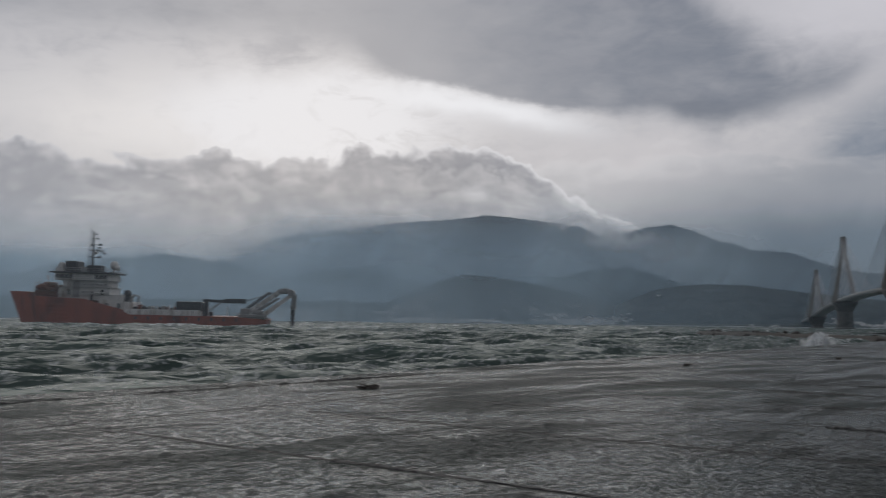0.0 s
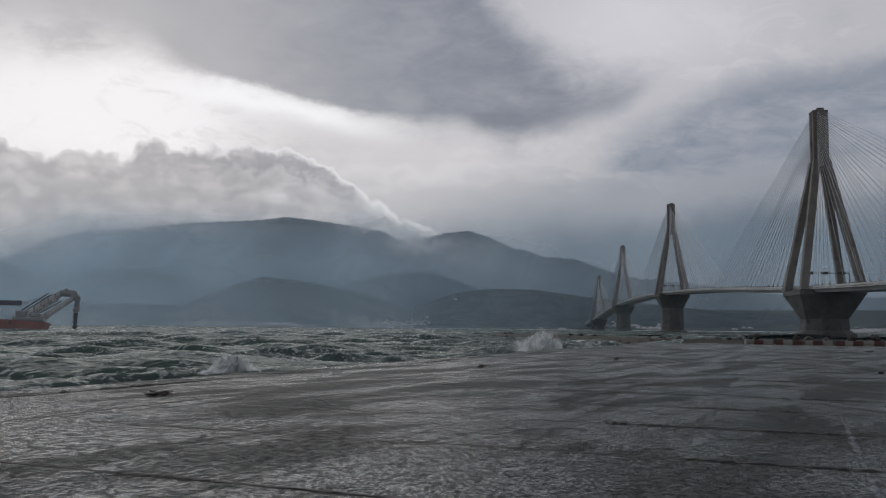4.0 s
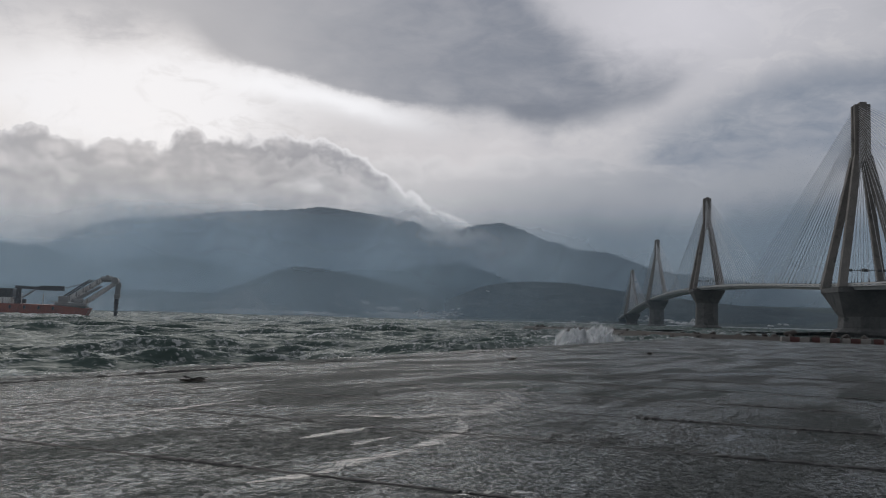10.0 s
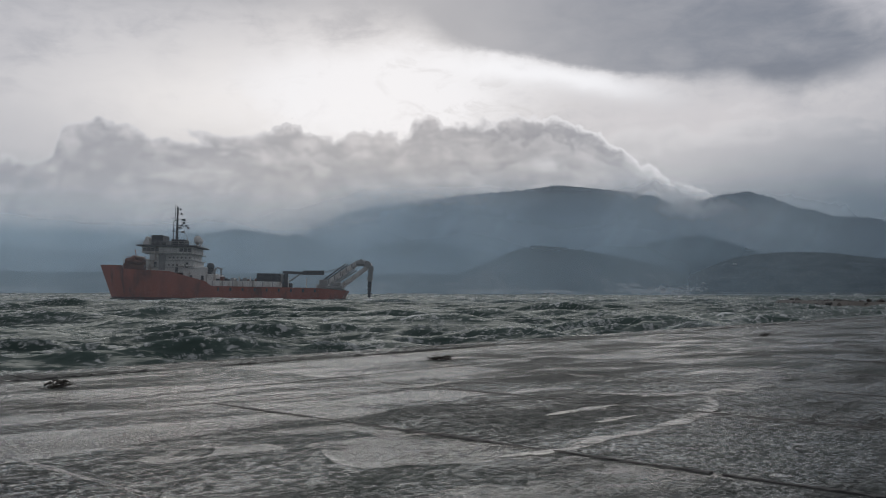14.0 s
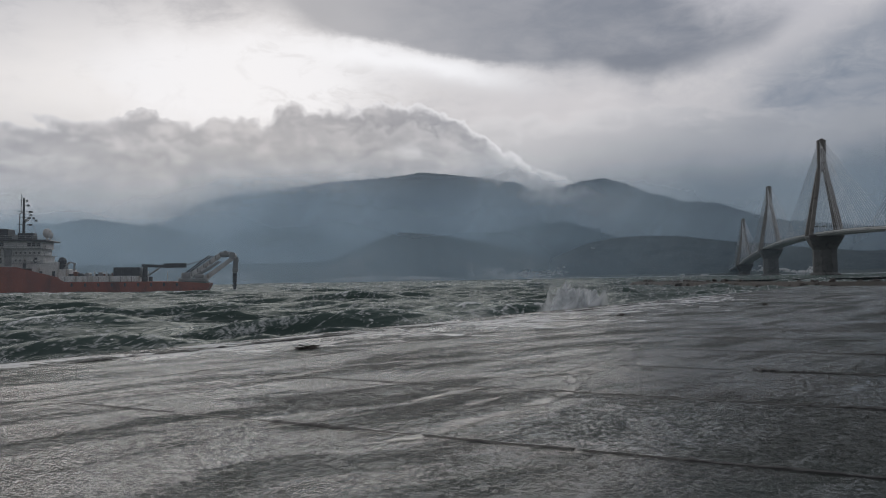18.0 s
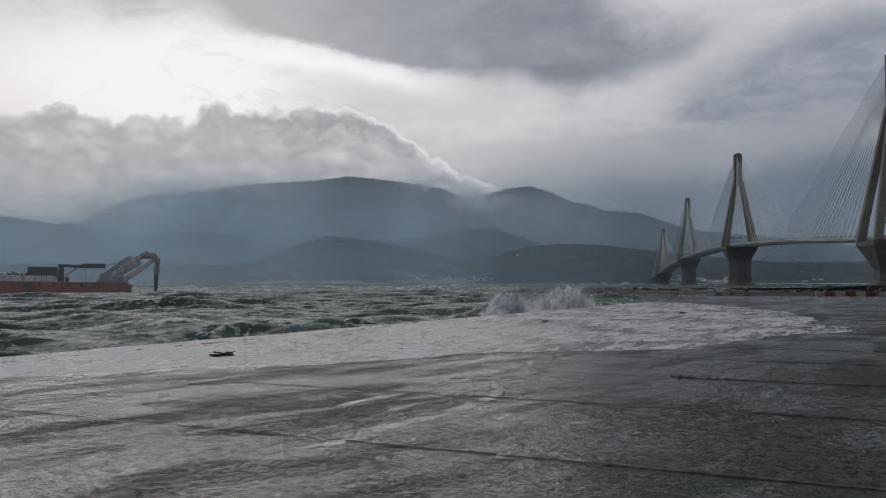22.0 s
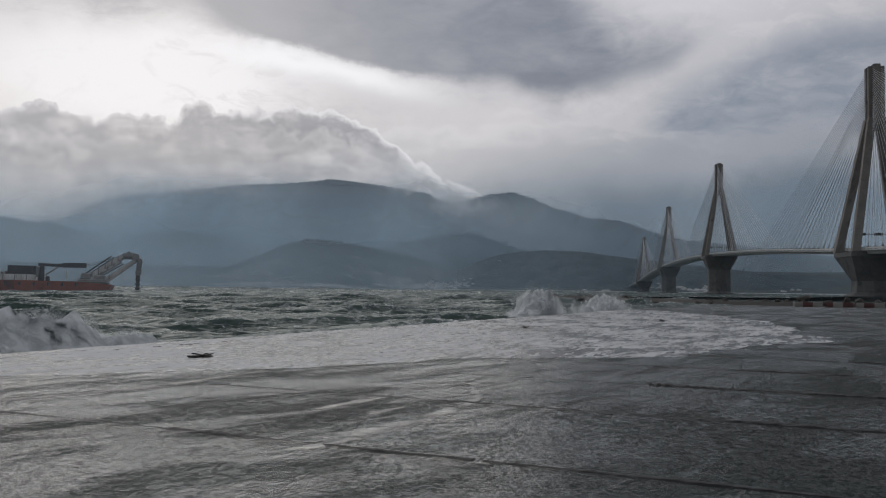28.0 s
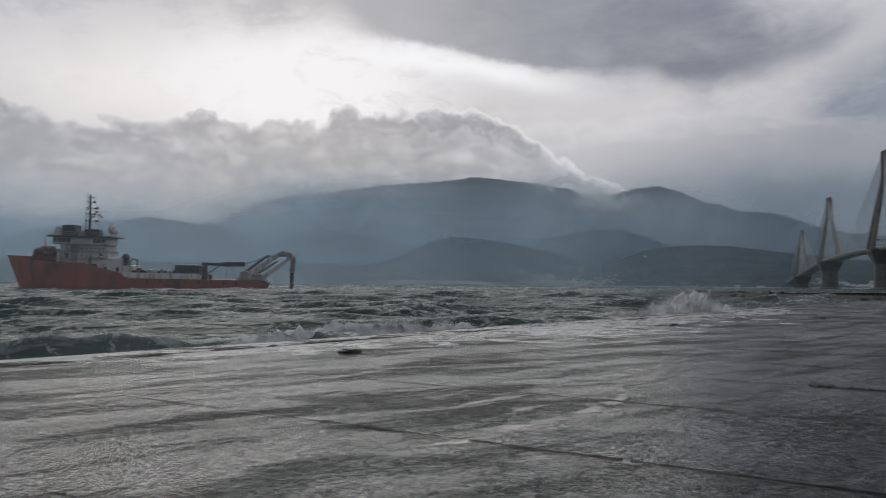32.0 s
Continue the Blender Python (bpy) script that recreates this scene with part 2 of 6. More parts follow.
# ---- materials ----
HEAD_A, HEAD_B = radians(-122), radians(-104)    # where the seas run, from the quay's line
def surface(name, dark, light, rough=0.6, scale=1.0, bump=0.2, metal=0.0, stain=None, stain_scale=0.2, spec=0.5, stretch=(1, 1, 1)):
    """Grain and stains in two sizes, with a fine relief."""
    m = bpy.data.materials.new(name)
    m.use_nodes = True
    n = Net(m.node_tree)
    at = n.scaled(n.node("ShaderNodeTexCoord").outputs["Object"], *stretch)
    fine = n.noise(at, 9.0 * scale, 6.0, 0.65)
    broad = n.noise(at, 1.1 * scale, 4.0, 0.55, 0.3)
    col = n.mix(n.step(n.add(n.mul(fine, 0.5), n.mul(broad, 0.5)), 0.35, 0.65), dark, light)
    if stain:
        col = n.mix(n.step(n.noise(at, stain_scale * scale, 6.0, 0.65, 0.8), 0.52, 0.68), col, stain)
    rnd = n.node("ShaderNodeObjectInfo").outputs["Random"]
    hsv = n.node("ShaderNodeHueSaturation")
    n.put(hsv.inputs["Value"], n.add(n.mul(rnd, 0.2), 0.9))
    n.put(hsv.inputs["Color"], col)
    s = n.node("ShaderNodeBsdfPrincipled")
    n.put(s.inputs["Base Color"], hsv.outputs[0])
    n.put(s.inputs["Roughness"], n.add(rough - 0.12, n.mul(broad, 0.24)))
    s.inputs["Metallic"].default_value = metal
    s.inputs["Specular IOR Level"].default_value = spec
    if bump:
        b = n.node("ShaderNodeBump")
        b.inputs["Strength"].default_value = bump
        b.inputs["Distance"].default_value = 0.05 / scale
        n.put(b.inputs["Height"], n.add(fine, n.mul(broad, 0.6)))
        n.put(s.inputs["Normal"], b.outputs[0])
    n.put(n.node("ShaderNodeOutputMaterial").inputs[0], s.outputs[0])
    return m


def wet_concrete(name):
    """Dark rough concrete under a broken skin of wind-rippled water: the wet parts mirror the sky, the grit does not."""
    m = bpy.data.materials.new(name)
    m.use_nodes = True
    n = Net(m.node_tree)
    at = n.node("ShaderNodeNewGeometry").outputs["Position"]
    turn = math.atan2(ALONG.y, ALONG.x)
    line = n.scaled(at, 1.0, 1.0, 1.0, turn)             # x along the edge, y out to sea
    place = n.node("ShaderNodeSeparateXYZ")
    n.put(place.inputs[0], line)
    seaward = n.step(place.outputs[1], 3.0, 11.0)
    broad = n.noise(at, 0.16, 5.0, 0.6, 0.6)
    fine = n.noise(line, 8.0, 5.0, 0.72, 0.4)
    grit = n.noise(at, 34.0, 3.0, 0.66)
    scab = n.noise(n.scaled(at, 0.7, 1.0, 1.0, turn), 23.0, 4.0, 0.72)
    rnd = n.node("ShaderNodeObjectInfo").outputs["Random"]
    # bare concrete: broom marks, stains, pits
    col = n.mix(n.step(n.add(n.mul(fine, 0.4), n.mul(grit, 0.6)), 0.40, 0.60), (0.018, 0.021, 0.020), (0.100, 0.107, 0.099))
    col = n.mix(n.mul(n.step(broad, 0.43, 0.60), 0.6), col, (0.042, 0.056, 0.050))
    col = n.mix(n.mul(rnd, 0.25), col, (0.04, 0.04, 0.038))
    # beds of dark shell grit
    bed = n.step(n.add(n.mul(n.noise(at, 0.30, 4.0, 0.6, 0.8), 0.7), n.mul(fine, 0.3)), 0.47, 0.58)
    v = n.node("ShaderNodeTexVoronoi")
    n.put(v.inputs["Vector"], line)
    v.inputs["Scale"].default_value = 24.0
    pebble = n.mul(n.mul(n.step(n.add(v.outputs["Distance"], n.mul(fine, 0.6)), 0.58, 0.46), n.step(grit, 0.36, 0.48)), n.add(0.10, n.mul(bed, 0.90)))
    col = n.mix(n.mul(pebble, 0.9), col, (0.010, 0.010, 0.010))
    # where the water stands: long tongues that the gale draws over the slabs
    tongue = n.noise(n.scaled(at, 0.22, 1.0, 1.0, turn - 0.12), 0.75, 5.0, 0.60, 0.6)
    drain = n.noise(n.scaled(at, 0.30, 1.0, 1.0, turn - 0.30), 0.60, 5.0, 0.58, 0.5)
    wet = n.step(n.add(n.add(n.mul(tongue, 0.5), n.mul(drain, 0.3)), n.add(n.mul(fine, 0.12), n.mul(grit, 0.08))), 0.445, 0.545)
    pool = n.step(n.add(n.mul(drain, 0.62), n.add(n.mul(fine, 0.30), n.mul(grit, 0.08))), 0.565, 0.60)
    # ripples, their crests along the edge, larger where the run-off is deep
    ripple = n.noise(n.scaled(at, 0.62, 1.0, 1.0, turn - 0.1), 8.5, 4.0, 0.62, 0.35)
    swash = n.noise(n.scaled(at, 0.28, 1.0, 1.0, turn - 0.05), 1.5, 4.0, 0.55, 0.4)
    ruffled = n.step(place.outputs[1], 1.5, 7.5)
    chop = n.add(0.16, n.add(n.mul(ruffled, 0.22), n.mul(seaward, 0.72)))
    b = n.node("ShaderNodeBump")
    b.inputs["Strength"].default_value = 1.0
    b.inputs["Distance"].default_value = 0.04
    rough_part = n.add(n.mul(grit, 0.34), n.mul(fine, 0.55))
    rough_part = n.mul(rough_part, n.sub(1.0, n.mul(pool, 0.75)))
    water_part = n.mul(n.add(n.mul(ripple, 1.05), n.mul(swash, 2.2)), chop)
    n.put(b.inputs["Height"], n.add(n.add(rough_part, n.mul(pebble, 0.35)), water_part))
    d, g, k = n.node("ShaderNodeBsdfDiffuse"), n.node("ShaderNodeBsdfGlossy"), n.node("ShaderNodeMixShader")
    f = n.node("ShaderNodeFresnel")
    f.inputs[0].default_value = 1.34
    for node in (d, g, f):
        n.put(node.inputs["Normal"], b.outputs[0])
    n.put(d.inputs[0], col)
    n.put(g.inputs[0], (0.94, 0.95, 0.95))
    n.put(g.inputs["Roughness"], n.add(0.24, n.add(n.mul(wet, -0.07), n.mul(pool, -0.07))))
    # stones and broom ridges stand out of the skin of water
    proud = n.step(n.add(n.add(n.mul(n.mul(ripple, ruffled), 0.36), n.mul(n.mul(scab, n.sub(1.0, ruffled)), 0.36)), n.add(n.mul(fine, 0.18), n.mul(scab, 0.46))), 0.465, 0.535)
    skin = n.mul(n.add(0.24, n.add(n.mul(wet, 0.70), n.mul(pool, 0.50))), n.add(0.28, n.mul(proud, 1.16)))
    skin = n.mul(skin, n.sub(1.0, n.mul(pebble, 0.85)))
    n.put(k.inputs[0], n.mul(n.math("MINIMUM", f.outputs[0], 0.75), n.math("MINIMUM", skin, 1.3)))
    n.put(k.inputs[1], d.outputs[0])
    n.put(k.inputs[2], g.outputs[0])
    n.put(n.node("ShaderNodeOutputMaterial").inputs[0], k.outputs[0])
    return m


def sea_water(name, foam_at, foam_more, grain=1.0, gloss=(0.40, 0.17), rows=0.55, crest=0.08, deep=(0.042, 0.061, 0.053), crest_tone=(0.062, 0.094, 0.081)):
    """Green-grey storm water with wind-drawn streaks of foam, more of it on the crests."""
    m = bpy.data.materials.new(name)
    m.use_nodes = True
    n = Net(m.node_tree)
    at = n.node("ShaderNodeTexCoord").outputs["Object"]
    z = n.node("ShaderNodeSeparateXYZ")
    n.put(z.inputs[0], at)
    wind = n.scaled(at, 0.20, 1.0, 0.6, -0.12)
    streak = n.noise(wind, 0.7 * grain, 7.0, 0.66, 0.8)
    lace = n.noise(at, 1.2 * grain, 6.0, 0.7, 1.4)
    patch = n.noise(at, 0.07 * grain ** 0.5, 3.0, 0.6, 0.4)
    high = n.add(n.mul(n.step(z.outputs[2], foam_at, foam_at + 1.0), crest), n.mul(n.sub(patch, 0.5), 0.20))
    foam = n.step(n.add(n.add(n.mul(streak, 0.55), n.mul(lace, 0.45)), high), foam_more, foam_more + 0.035)
    # windrows: thin pale lines for wind-drawn foam and for sky glints, painted into the colour
    spume_glint = n.noise(wind, 0.42 * grain, 5.0, 0.62, 1.0)
    spume_glint = n.mul(n.step(n.math("ABSOLUTE", n.sub(spume_glint, 0.5)), 0.034, 0.008), n.mul(n.step(lace, 0.45, 0.57), rows))
    foam = n.math("MAXIMUM", foam, spume_glint)
    # wavelets with sharp crests, in three sizes, the steepest given thin white lines: foam and painted glints
    def crests(turn, size, warp):
        field = n.noise(n.scaled(at, 1.0, 0.45, 1.0, turn), size * grain, 2.0, 0.5, warp)
        return n.sub(1.0, n.mul(n.math("ABSOLUTE", n.sub(field, 0.5)), 2.0))

    long_crest, mid_crest, short_crest = crests(HEAD_A, 0.5, 0.5), crests(HEAD_B, 1.0, 0.6), crests(HEAD_A + 0.3, 3.2, 0.5)
    crest_glint = n.mul(n.step(n.add(n.mul(mid_crest, 0.6), n.mul(short_crest, 0.4)), 0.895, 0.955), n.step(n.add(lace, high), 0.50, 0.64))
    foam = n.math("MAXIMUM", foam, n.mul(crest_glint, 0.85))
    # body colour is darker low on the wave, paler towards the crest
    body = n.mix(n.step(z.outputs[2], -0.6, 1.8), deep, crest_tone)
    col = n.mix(n.mul(foam, 0.9), body, (0.72, 0.73, 0.72))
    b = n.node("ShaderNodeBump")
    b.inputs["Strength"].default_value = 1.0
    b.inputs["Distance"].default_value = 0.36 / grain
    n.put(b.inputs["Height"], n.add(n.add(n.mul(long_crest, 0.62), n.mul(mid_crest, 0.15)), n.add(n.mul(short_crest, 0.030), n.mul(foam, 0.05))))
    d, g, k = n.node("ShaderNodeBsdfDiffuse"), n.node("ShaderNodeBsdfGlossy"), n.node("ShaderNodeMixShader")
    f = n.node("ShaderNodeFresnel")
    f.inputs[0].default_value = 1.33
    for node in (d, g, f):
        n.put(node.inputs["Normal"], b.outputs[0])
    n.put(d.inputs[0], col)
    n.put(g.inputs[0], (0.9, 0.95, 0.95))
    n.put(g.inputs["Roughness"], 0.07)
    n.put(k.inputs[0], n.mul(n.math("MINIMUM", n.mul(f.outputs[0], gloss[0]), gloss[1]), n.sub(1.0, n.mul(foam, 0.7))))
    n.put(k.inputs[1], d.outputs[0])
    n.put(k.inputs[2], g.outputs[0])
    n.put(n.node("ShaderNodeOutputMaterial").inputs[0], k.outputs[0])
    return m


def thin_white(name, cover, tone=(0.85, 0.87, 0.88)):
    """Drops and torn foam that let part of the light through."""
    m = bpy.data.materials.new(name)
    m.use_nodes = True
    n = Net(m.node_tree)
    d, t, c = n.node("ShaderNodeBsdfDiffuse"), n.node("ShaderNodeBsdfTranslucent"), n.node("ShaderNodeBsdfTransparent")
    n.put(d.inputs[0], tone)
    n.put(t.inputs[0], tone)
    a, b = n.node("ShaderNodeMixShader"), n.node("ShaderNodeMixShader")
    a.inputs[0].default_value = 0.75
    n.put(a.inputs[1], d.outputs[0])
    n.put(a.inputs[2], t.outputs[0])
    n.put(b.inputs[0], cover)
    n.put(b.inputs[1], c.outputs[0])
    n.put(b.inputs[2], a.outputs[0])
    n.put(n.node("ShaderNodeOutputMaterial").inputs[0], b.outputs[0])
    return m


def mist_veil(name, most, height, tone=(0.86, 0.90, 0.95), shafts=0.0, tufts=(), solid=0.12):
    """Sea haze painted on a sheet: dense low down, thinning upward, with uneven drifts."""
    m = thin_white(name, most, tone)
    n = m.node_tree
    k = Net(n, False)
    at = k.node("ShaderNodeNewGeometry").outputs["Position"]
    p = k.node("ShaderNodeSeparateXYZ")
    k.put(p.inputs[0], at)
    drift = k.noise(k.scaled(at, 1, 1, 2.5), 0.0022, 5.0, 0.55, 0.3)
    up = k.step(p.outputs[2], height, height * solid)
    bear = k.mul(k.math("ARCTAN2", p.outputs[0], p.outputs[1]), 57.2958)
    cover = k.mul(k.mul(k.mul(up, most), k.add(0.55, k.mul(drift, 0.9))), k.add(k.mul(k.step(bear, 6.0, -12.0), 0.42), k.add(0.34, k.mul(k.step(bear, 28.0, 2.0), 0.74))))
    # cleared high up in the west, so the sky's bright bank shows
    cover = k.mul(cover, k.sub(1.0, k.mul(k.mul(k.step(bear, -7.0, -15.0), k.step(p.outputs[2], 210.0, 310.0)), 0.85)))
    # slanting light shafts, put into the cover as denser streaks
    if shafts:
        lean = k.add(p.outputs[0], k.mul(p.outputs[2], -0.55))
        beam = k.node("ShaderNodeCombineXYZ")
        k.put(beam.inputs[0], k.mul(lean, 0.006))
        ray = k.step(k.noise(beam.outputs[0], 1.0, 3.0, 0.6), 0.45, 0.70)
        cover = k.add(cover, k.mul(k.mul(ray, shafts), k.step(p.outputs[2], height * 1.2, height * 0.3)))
    if tufts:
        rise = k.mul(k.math("ARCTAN2", p.outputs[2], k.math("SQRT", k.add(k.mul(p.outputs[0], p.outputs[0]), k.mul(p.outputs[1], p.outputs[1])))), 57.2958)
        rag = k.sub(k.noise(at, 0.006, 6.0, 0.6, 0.3), 0.5)
        bear, rise, cover = k.add(bear, k.mul(rag, 4.0)), k.add(rise, k.mul(rag, 2.2)), 0.0
        for a, e, wa, we, much in tufts:
            cover = k.add(k.mul(k.blob(bear, rise, a, e, wa, we), much), cover)
        cover = k.math("MINIMUM", cover, most)
    for node in n.nodes:
        if node.type == "MIX_SHADER" and node.inputs[2].links and node.inputs[2].links[0].from_node.type == "MIX_SHADER":
            n.links.new(cover, node.inputs[0])
    return m


CONCRETE_WET = wet_concrete("wet_concrete")
JOINT = surface("joint_dirt", (0.012, 0.012, 0.012), (0.03, 0.03, 0.028), 0.7, 2.0, 0.4)
QUAY_WALL = surface("quay_wall", (0.06, 0.065, 0.06), (0.13, 0.13, 0.12), 0.6, 1.0, 0.5, stain=(0.03, 0.035, 0.03))
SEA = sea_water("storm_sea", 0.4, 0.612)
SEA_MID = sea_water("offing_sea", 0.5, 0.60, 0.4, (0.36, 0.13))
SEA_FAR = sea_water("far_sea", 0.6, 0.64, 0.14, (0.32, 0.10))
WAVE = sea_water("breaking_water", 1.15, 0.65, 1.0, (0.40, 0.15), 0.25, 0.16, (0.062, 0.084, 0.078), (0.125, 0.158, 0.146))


def foam_mass(name):
    """Tumbling white water: light soaks through the torn lumps."""
    m = thin_white(name, 1.0)
    k = Net(m.node_tree, False)
    at = k.node("ShaderNodeTexCoord").outputs["Object"]
    lumps = k.noise(at, 1.6, 6.0, 0.68, 0.4)
    tone = k.mix(k.step(lumps, 0.36, 0.60), (0.56, 0.59, 0.59), (0.88, 0.90, 0.90))
    b = k.node("ShaderNodeBump")
    b.inputs["Strength"].default_value = 1.0
    b.inputs["Distance"].default_value = 0.16
    k.put(b.inputs["Height"], lumps)
    for node in m.node_tree.nodes:
        if node.type in ("BSDF_DIFFUSE", "BSDF_TRANSLUCENT"):
            m.node_tree.links.new(tone, node.inputs[0])
            m.node_tree.links.new(b.outputs[0], node.inputs["Normal"])
        if node.type == "MIX_SHADER" and node.inputs[0].default_value == 0.75:
            node.inputs[0].default_value = 0.2
    return m


FOAM = foam_mass("foam")
SPRAY = thin_white("spray_drops", 1.0)


def spray_mist(name):
    """The fine part of thrown spray: thick at the foot, torn into rags at the top."""
    m = thin_white(name, 0.5)
    k = Net(m.node_tree, False)
    co = k.node("ShaderNodeTexCoord")
    uv = k.node("ShaderNodeSeparateXYZ")
    k.put(uv.inputs[0], co.outputs["UV"])
    up, ends = uv.outputs[1], k.mul(k.step(uv.outputs[0], 0.0, 0.12), k.step(uv.outputs[0], 1.0, 0.88))
    rag = k.noise(k.scaled(co.outputs["Object"], 1.0, 1.0, 1.0), 0.8, 4.0, 0.55, 0.2)
    torn = k.step(k.sub(rag, k.mul(up, 0.60)), -0.16, 0.52)
    cover = k.mul(k.mul(torn, ends), k.mul(k.step(up, 1.0, 0.55), 0.80))
    for node in m.node_tree.nodes:
        if node.type == "MIX_SHADER" and node.inputs[2].links[0].from_node.type == "MIX_SHADER":
            m.node_tree.links.new(cover, node.inputs[0])
    return m


MIST = spray_mist("spray_mist")


def crest_veil(name):
    """Spindrift torn off a crest in uneven rags, thin at foot and top."""
    m = thin_white(name, 0.5)
    k = Net(m.node_tree, False)
    co = k.node("ShaderNodeTexCoord")
    uv = k.node("ShaderNodeSeparateXYZ")
    k.put(uv.inputs[0], co.outputs["UV"])
    up = uv.outputs[1]
    rag = k.noise(k.scaled(co.outputs["Object"], 0.35, 1.0, 1.0), 1.5, 6.0, 0.66, 0.5)
    cover = k.mul(k.mul(k.step(k.sub(rag, k.mul(up, 0.16)), 0.42, 0.62), k.mul(k.step(up, -0.1, 0.15), k.step(up, 1.0, 0.25))), 0.72)
    for node in m.node_tree.nodes:
        if node.type == "MIX_SHADER" and node.inputs[2].links[0].from_node.type == "MIX_SHADER":
            m.node_tree.links.new(cover, node.inputs[0])
    return m


CREST = crest_veil("crest_spindrift")
BRIDGE_CONCRETE = surface("bridge_concrete", (0.165, 0.155, 0.142), (0.245, 0.23, 0.21), 0.8, 0.12, 0.15, spec=0.2, stain=(0.115, 0.108, 0.10), stain_scale=0.6)
PIER_CONCRETE = surface("pier_concrete", (0.085, 0.086, 0.084), (0.135, 0.134, 0.128), 0.75, 0.12, 0.15, spec=0.3, stain=(0.06, 0.062, 0.06), stain_scale=0.6)
BRIDGE_STEEL = surface("girder_paint", (0.30, 0.31, 0.31), (0.40, 0.40, 0.39), 0.6, 0.1, 0.05, stain=(0.26, 0.25, 0.24))
CABLE = surface("cable_sheath", (0.45, 0.46, 0.47), (0.55, 0.56, 0.57), 0.5, 0.2, 0.0)
RAIL_PALE = surface("rail_galvanised", (0.40, 0.40, 0.38), (0.52, 0.52, 0.50), 0.5, 0.5, 0.0)
DARK_STEEL = surface("dark_steel", (0.03, 0.032, 0.035), (0.06, 0.06, 0.06), 0.55, 0.5, 0.05)
ROCK = surface("armour_rock", (0.028, 0.025, 0.022), (0.075, 0.064, 0.055), 0.75, 1.2, 0.7, stain=(0.04, 0.045, 0.035))
RED_PAINT = surface("kerb_red", (0.058, 0.019, 0.017), (0.092, 0.030, 0.026), 0.6, 2.0, 0.3, stain=(0.12, 0.05, 0.04), stain_scale=0.8)
WHITE_PAINT = surface("kerb_white", (0.18, 0.175, 0.16), (0.30, 0.285, 0.26), 0.6, 2.0, 0.3, stain=(0.20, 0.18, 0.16), stain_scale=0.8)
HULL_RED = surface("hull_red", (0.225, 0.050, 0.028), (0.33, 0.080, 0.042), 0.6, 0.35, 0.1, stain=(0.11, 0.03, 0.02), stain_scale=0.5, stretch=(1, 1, 0.3))
HULL_LOW = surface("boot_topping", (0.05, 0.012, 0.01), (0.09, 0.02, 0.015), 0.6, 0.35, 0.1)
SHIP_WHITE = surface("ship_white", (0.50, 0.49, 0.47), (0.70, 0.69, 0.67), 0.5, 0.4, 0.05, stain=(0.30, 0.25, 0.20), stain_scale=0.9, stretch=(1, 1, 0.3))
SHIP_GREY = surface("ship_grey", (0.22, 0.22, 0.22), (0.32, 0.32, 0.31), 0.5, 0.4, 0.05)
SHIP_RUST = surface("ship_rust_gear", (0.10, 0.035, 0.022), (0.19, 0.065, 0.035), 0.7, 0.8, 0.2)
SHIP_DARK = surface("ship_dark", (0.018, 0.02, 0.026), (0.045, 0.045, 0.05), 0.5, 0.5, 0.05)
GLASS_DARK = surface("ship_glass", (0.012, 0.014, 0.017), (0.02, 0.022, 0.026), 0.15, 0.5, 0.0)
DECK_GREEN = surface("ship_deck", (0.05, 0.07, 0.05), (0.09, 0.10, 0.08), 0.7, 0.5, 0.1)
DEBRIS = surface("driftwood", (0.02, 0.017, 0.014), (0.055, 0.045, 0.035), 0.7, 6.0, 0.8)
# slope colours carry a blue haze tint besides the veils
HILL = surface("hazed_maquis", (0.010, 0.018, 0.022), (0.050, 0.066, 0.072), 0.95, 0.012, 0.0, stain=(0.046, 0.060, 0.068), stain_scale=0.9, spec=0.1)
# summit haze is put into this base colour, hence so pale
PEAK = surface("hazed_mountain", (0.15, 0.166, 0.178), (0.24, 0.252, 0.26), 0.95, 0.005, 0.0, stain=(0.18, 0.19, 0.196), stain_scale=1.2, spec=0.1)
# pale colour that stands for sunlight on the farthest water
SHORE_GLINT = surface("shore_glint", (0.35, 0.36, 0.36), (0.75, 0.75, 0.74), 0.9, 0.01, 0.0, spec=0.1)
# blue haze tint in the base colour here too, but darker
PEAK_EAST = surface("hazed_dark_mountain", (0.050, 0.066, 0.080), (0.095, 0.112, 0.125), 0.95, 0.005, 0.0, stain=(0.075, 0.088, 0.096), stain_scale=1.2, spec=0.1)
PLAIN = surface("coastal_plain", (0.014, 0.024, 0.022), (0.045, 0.055, 0.047), 0.95, 0.012, 0.0, spec=0.1)
HOUSE = surface("town_walls", (0.16, 0.17, 0.17), (0.66, 0.64, 0.61), 0.8, 0.02, 0.0)


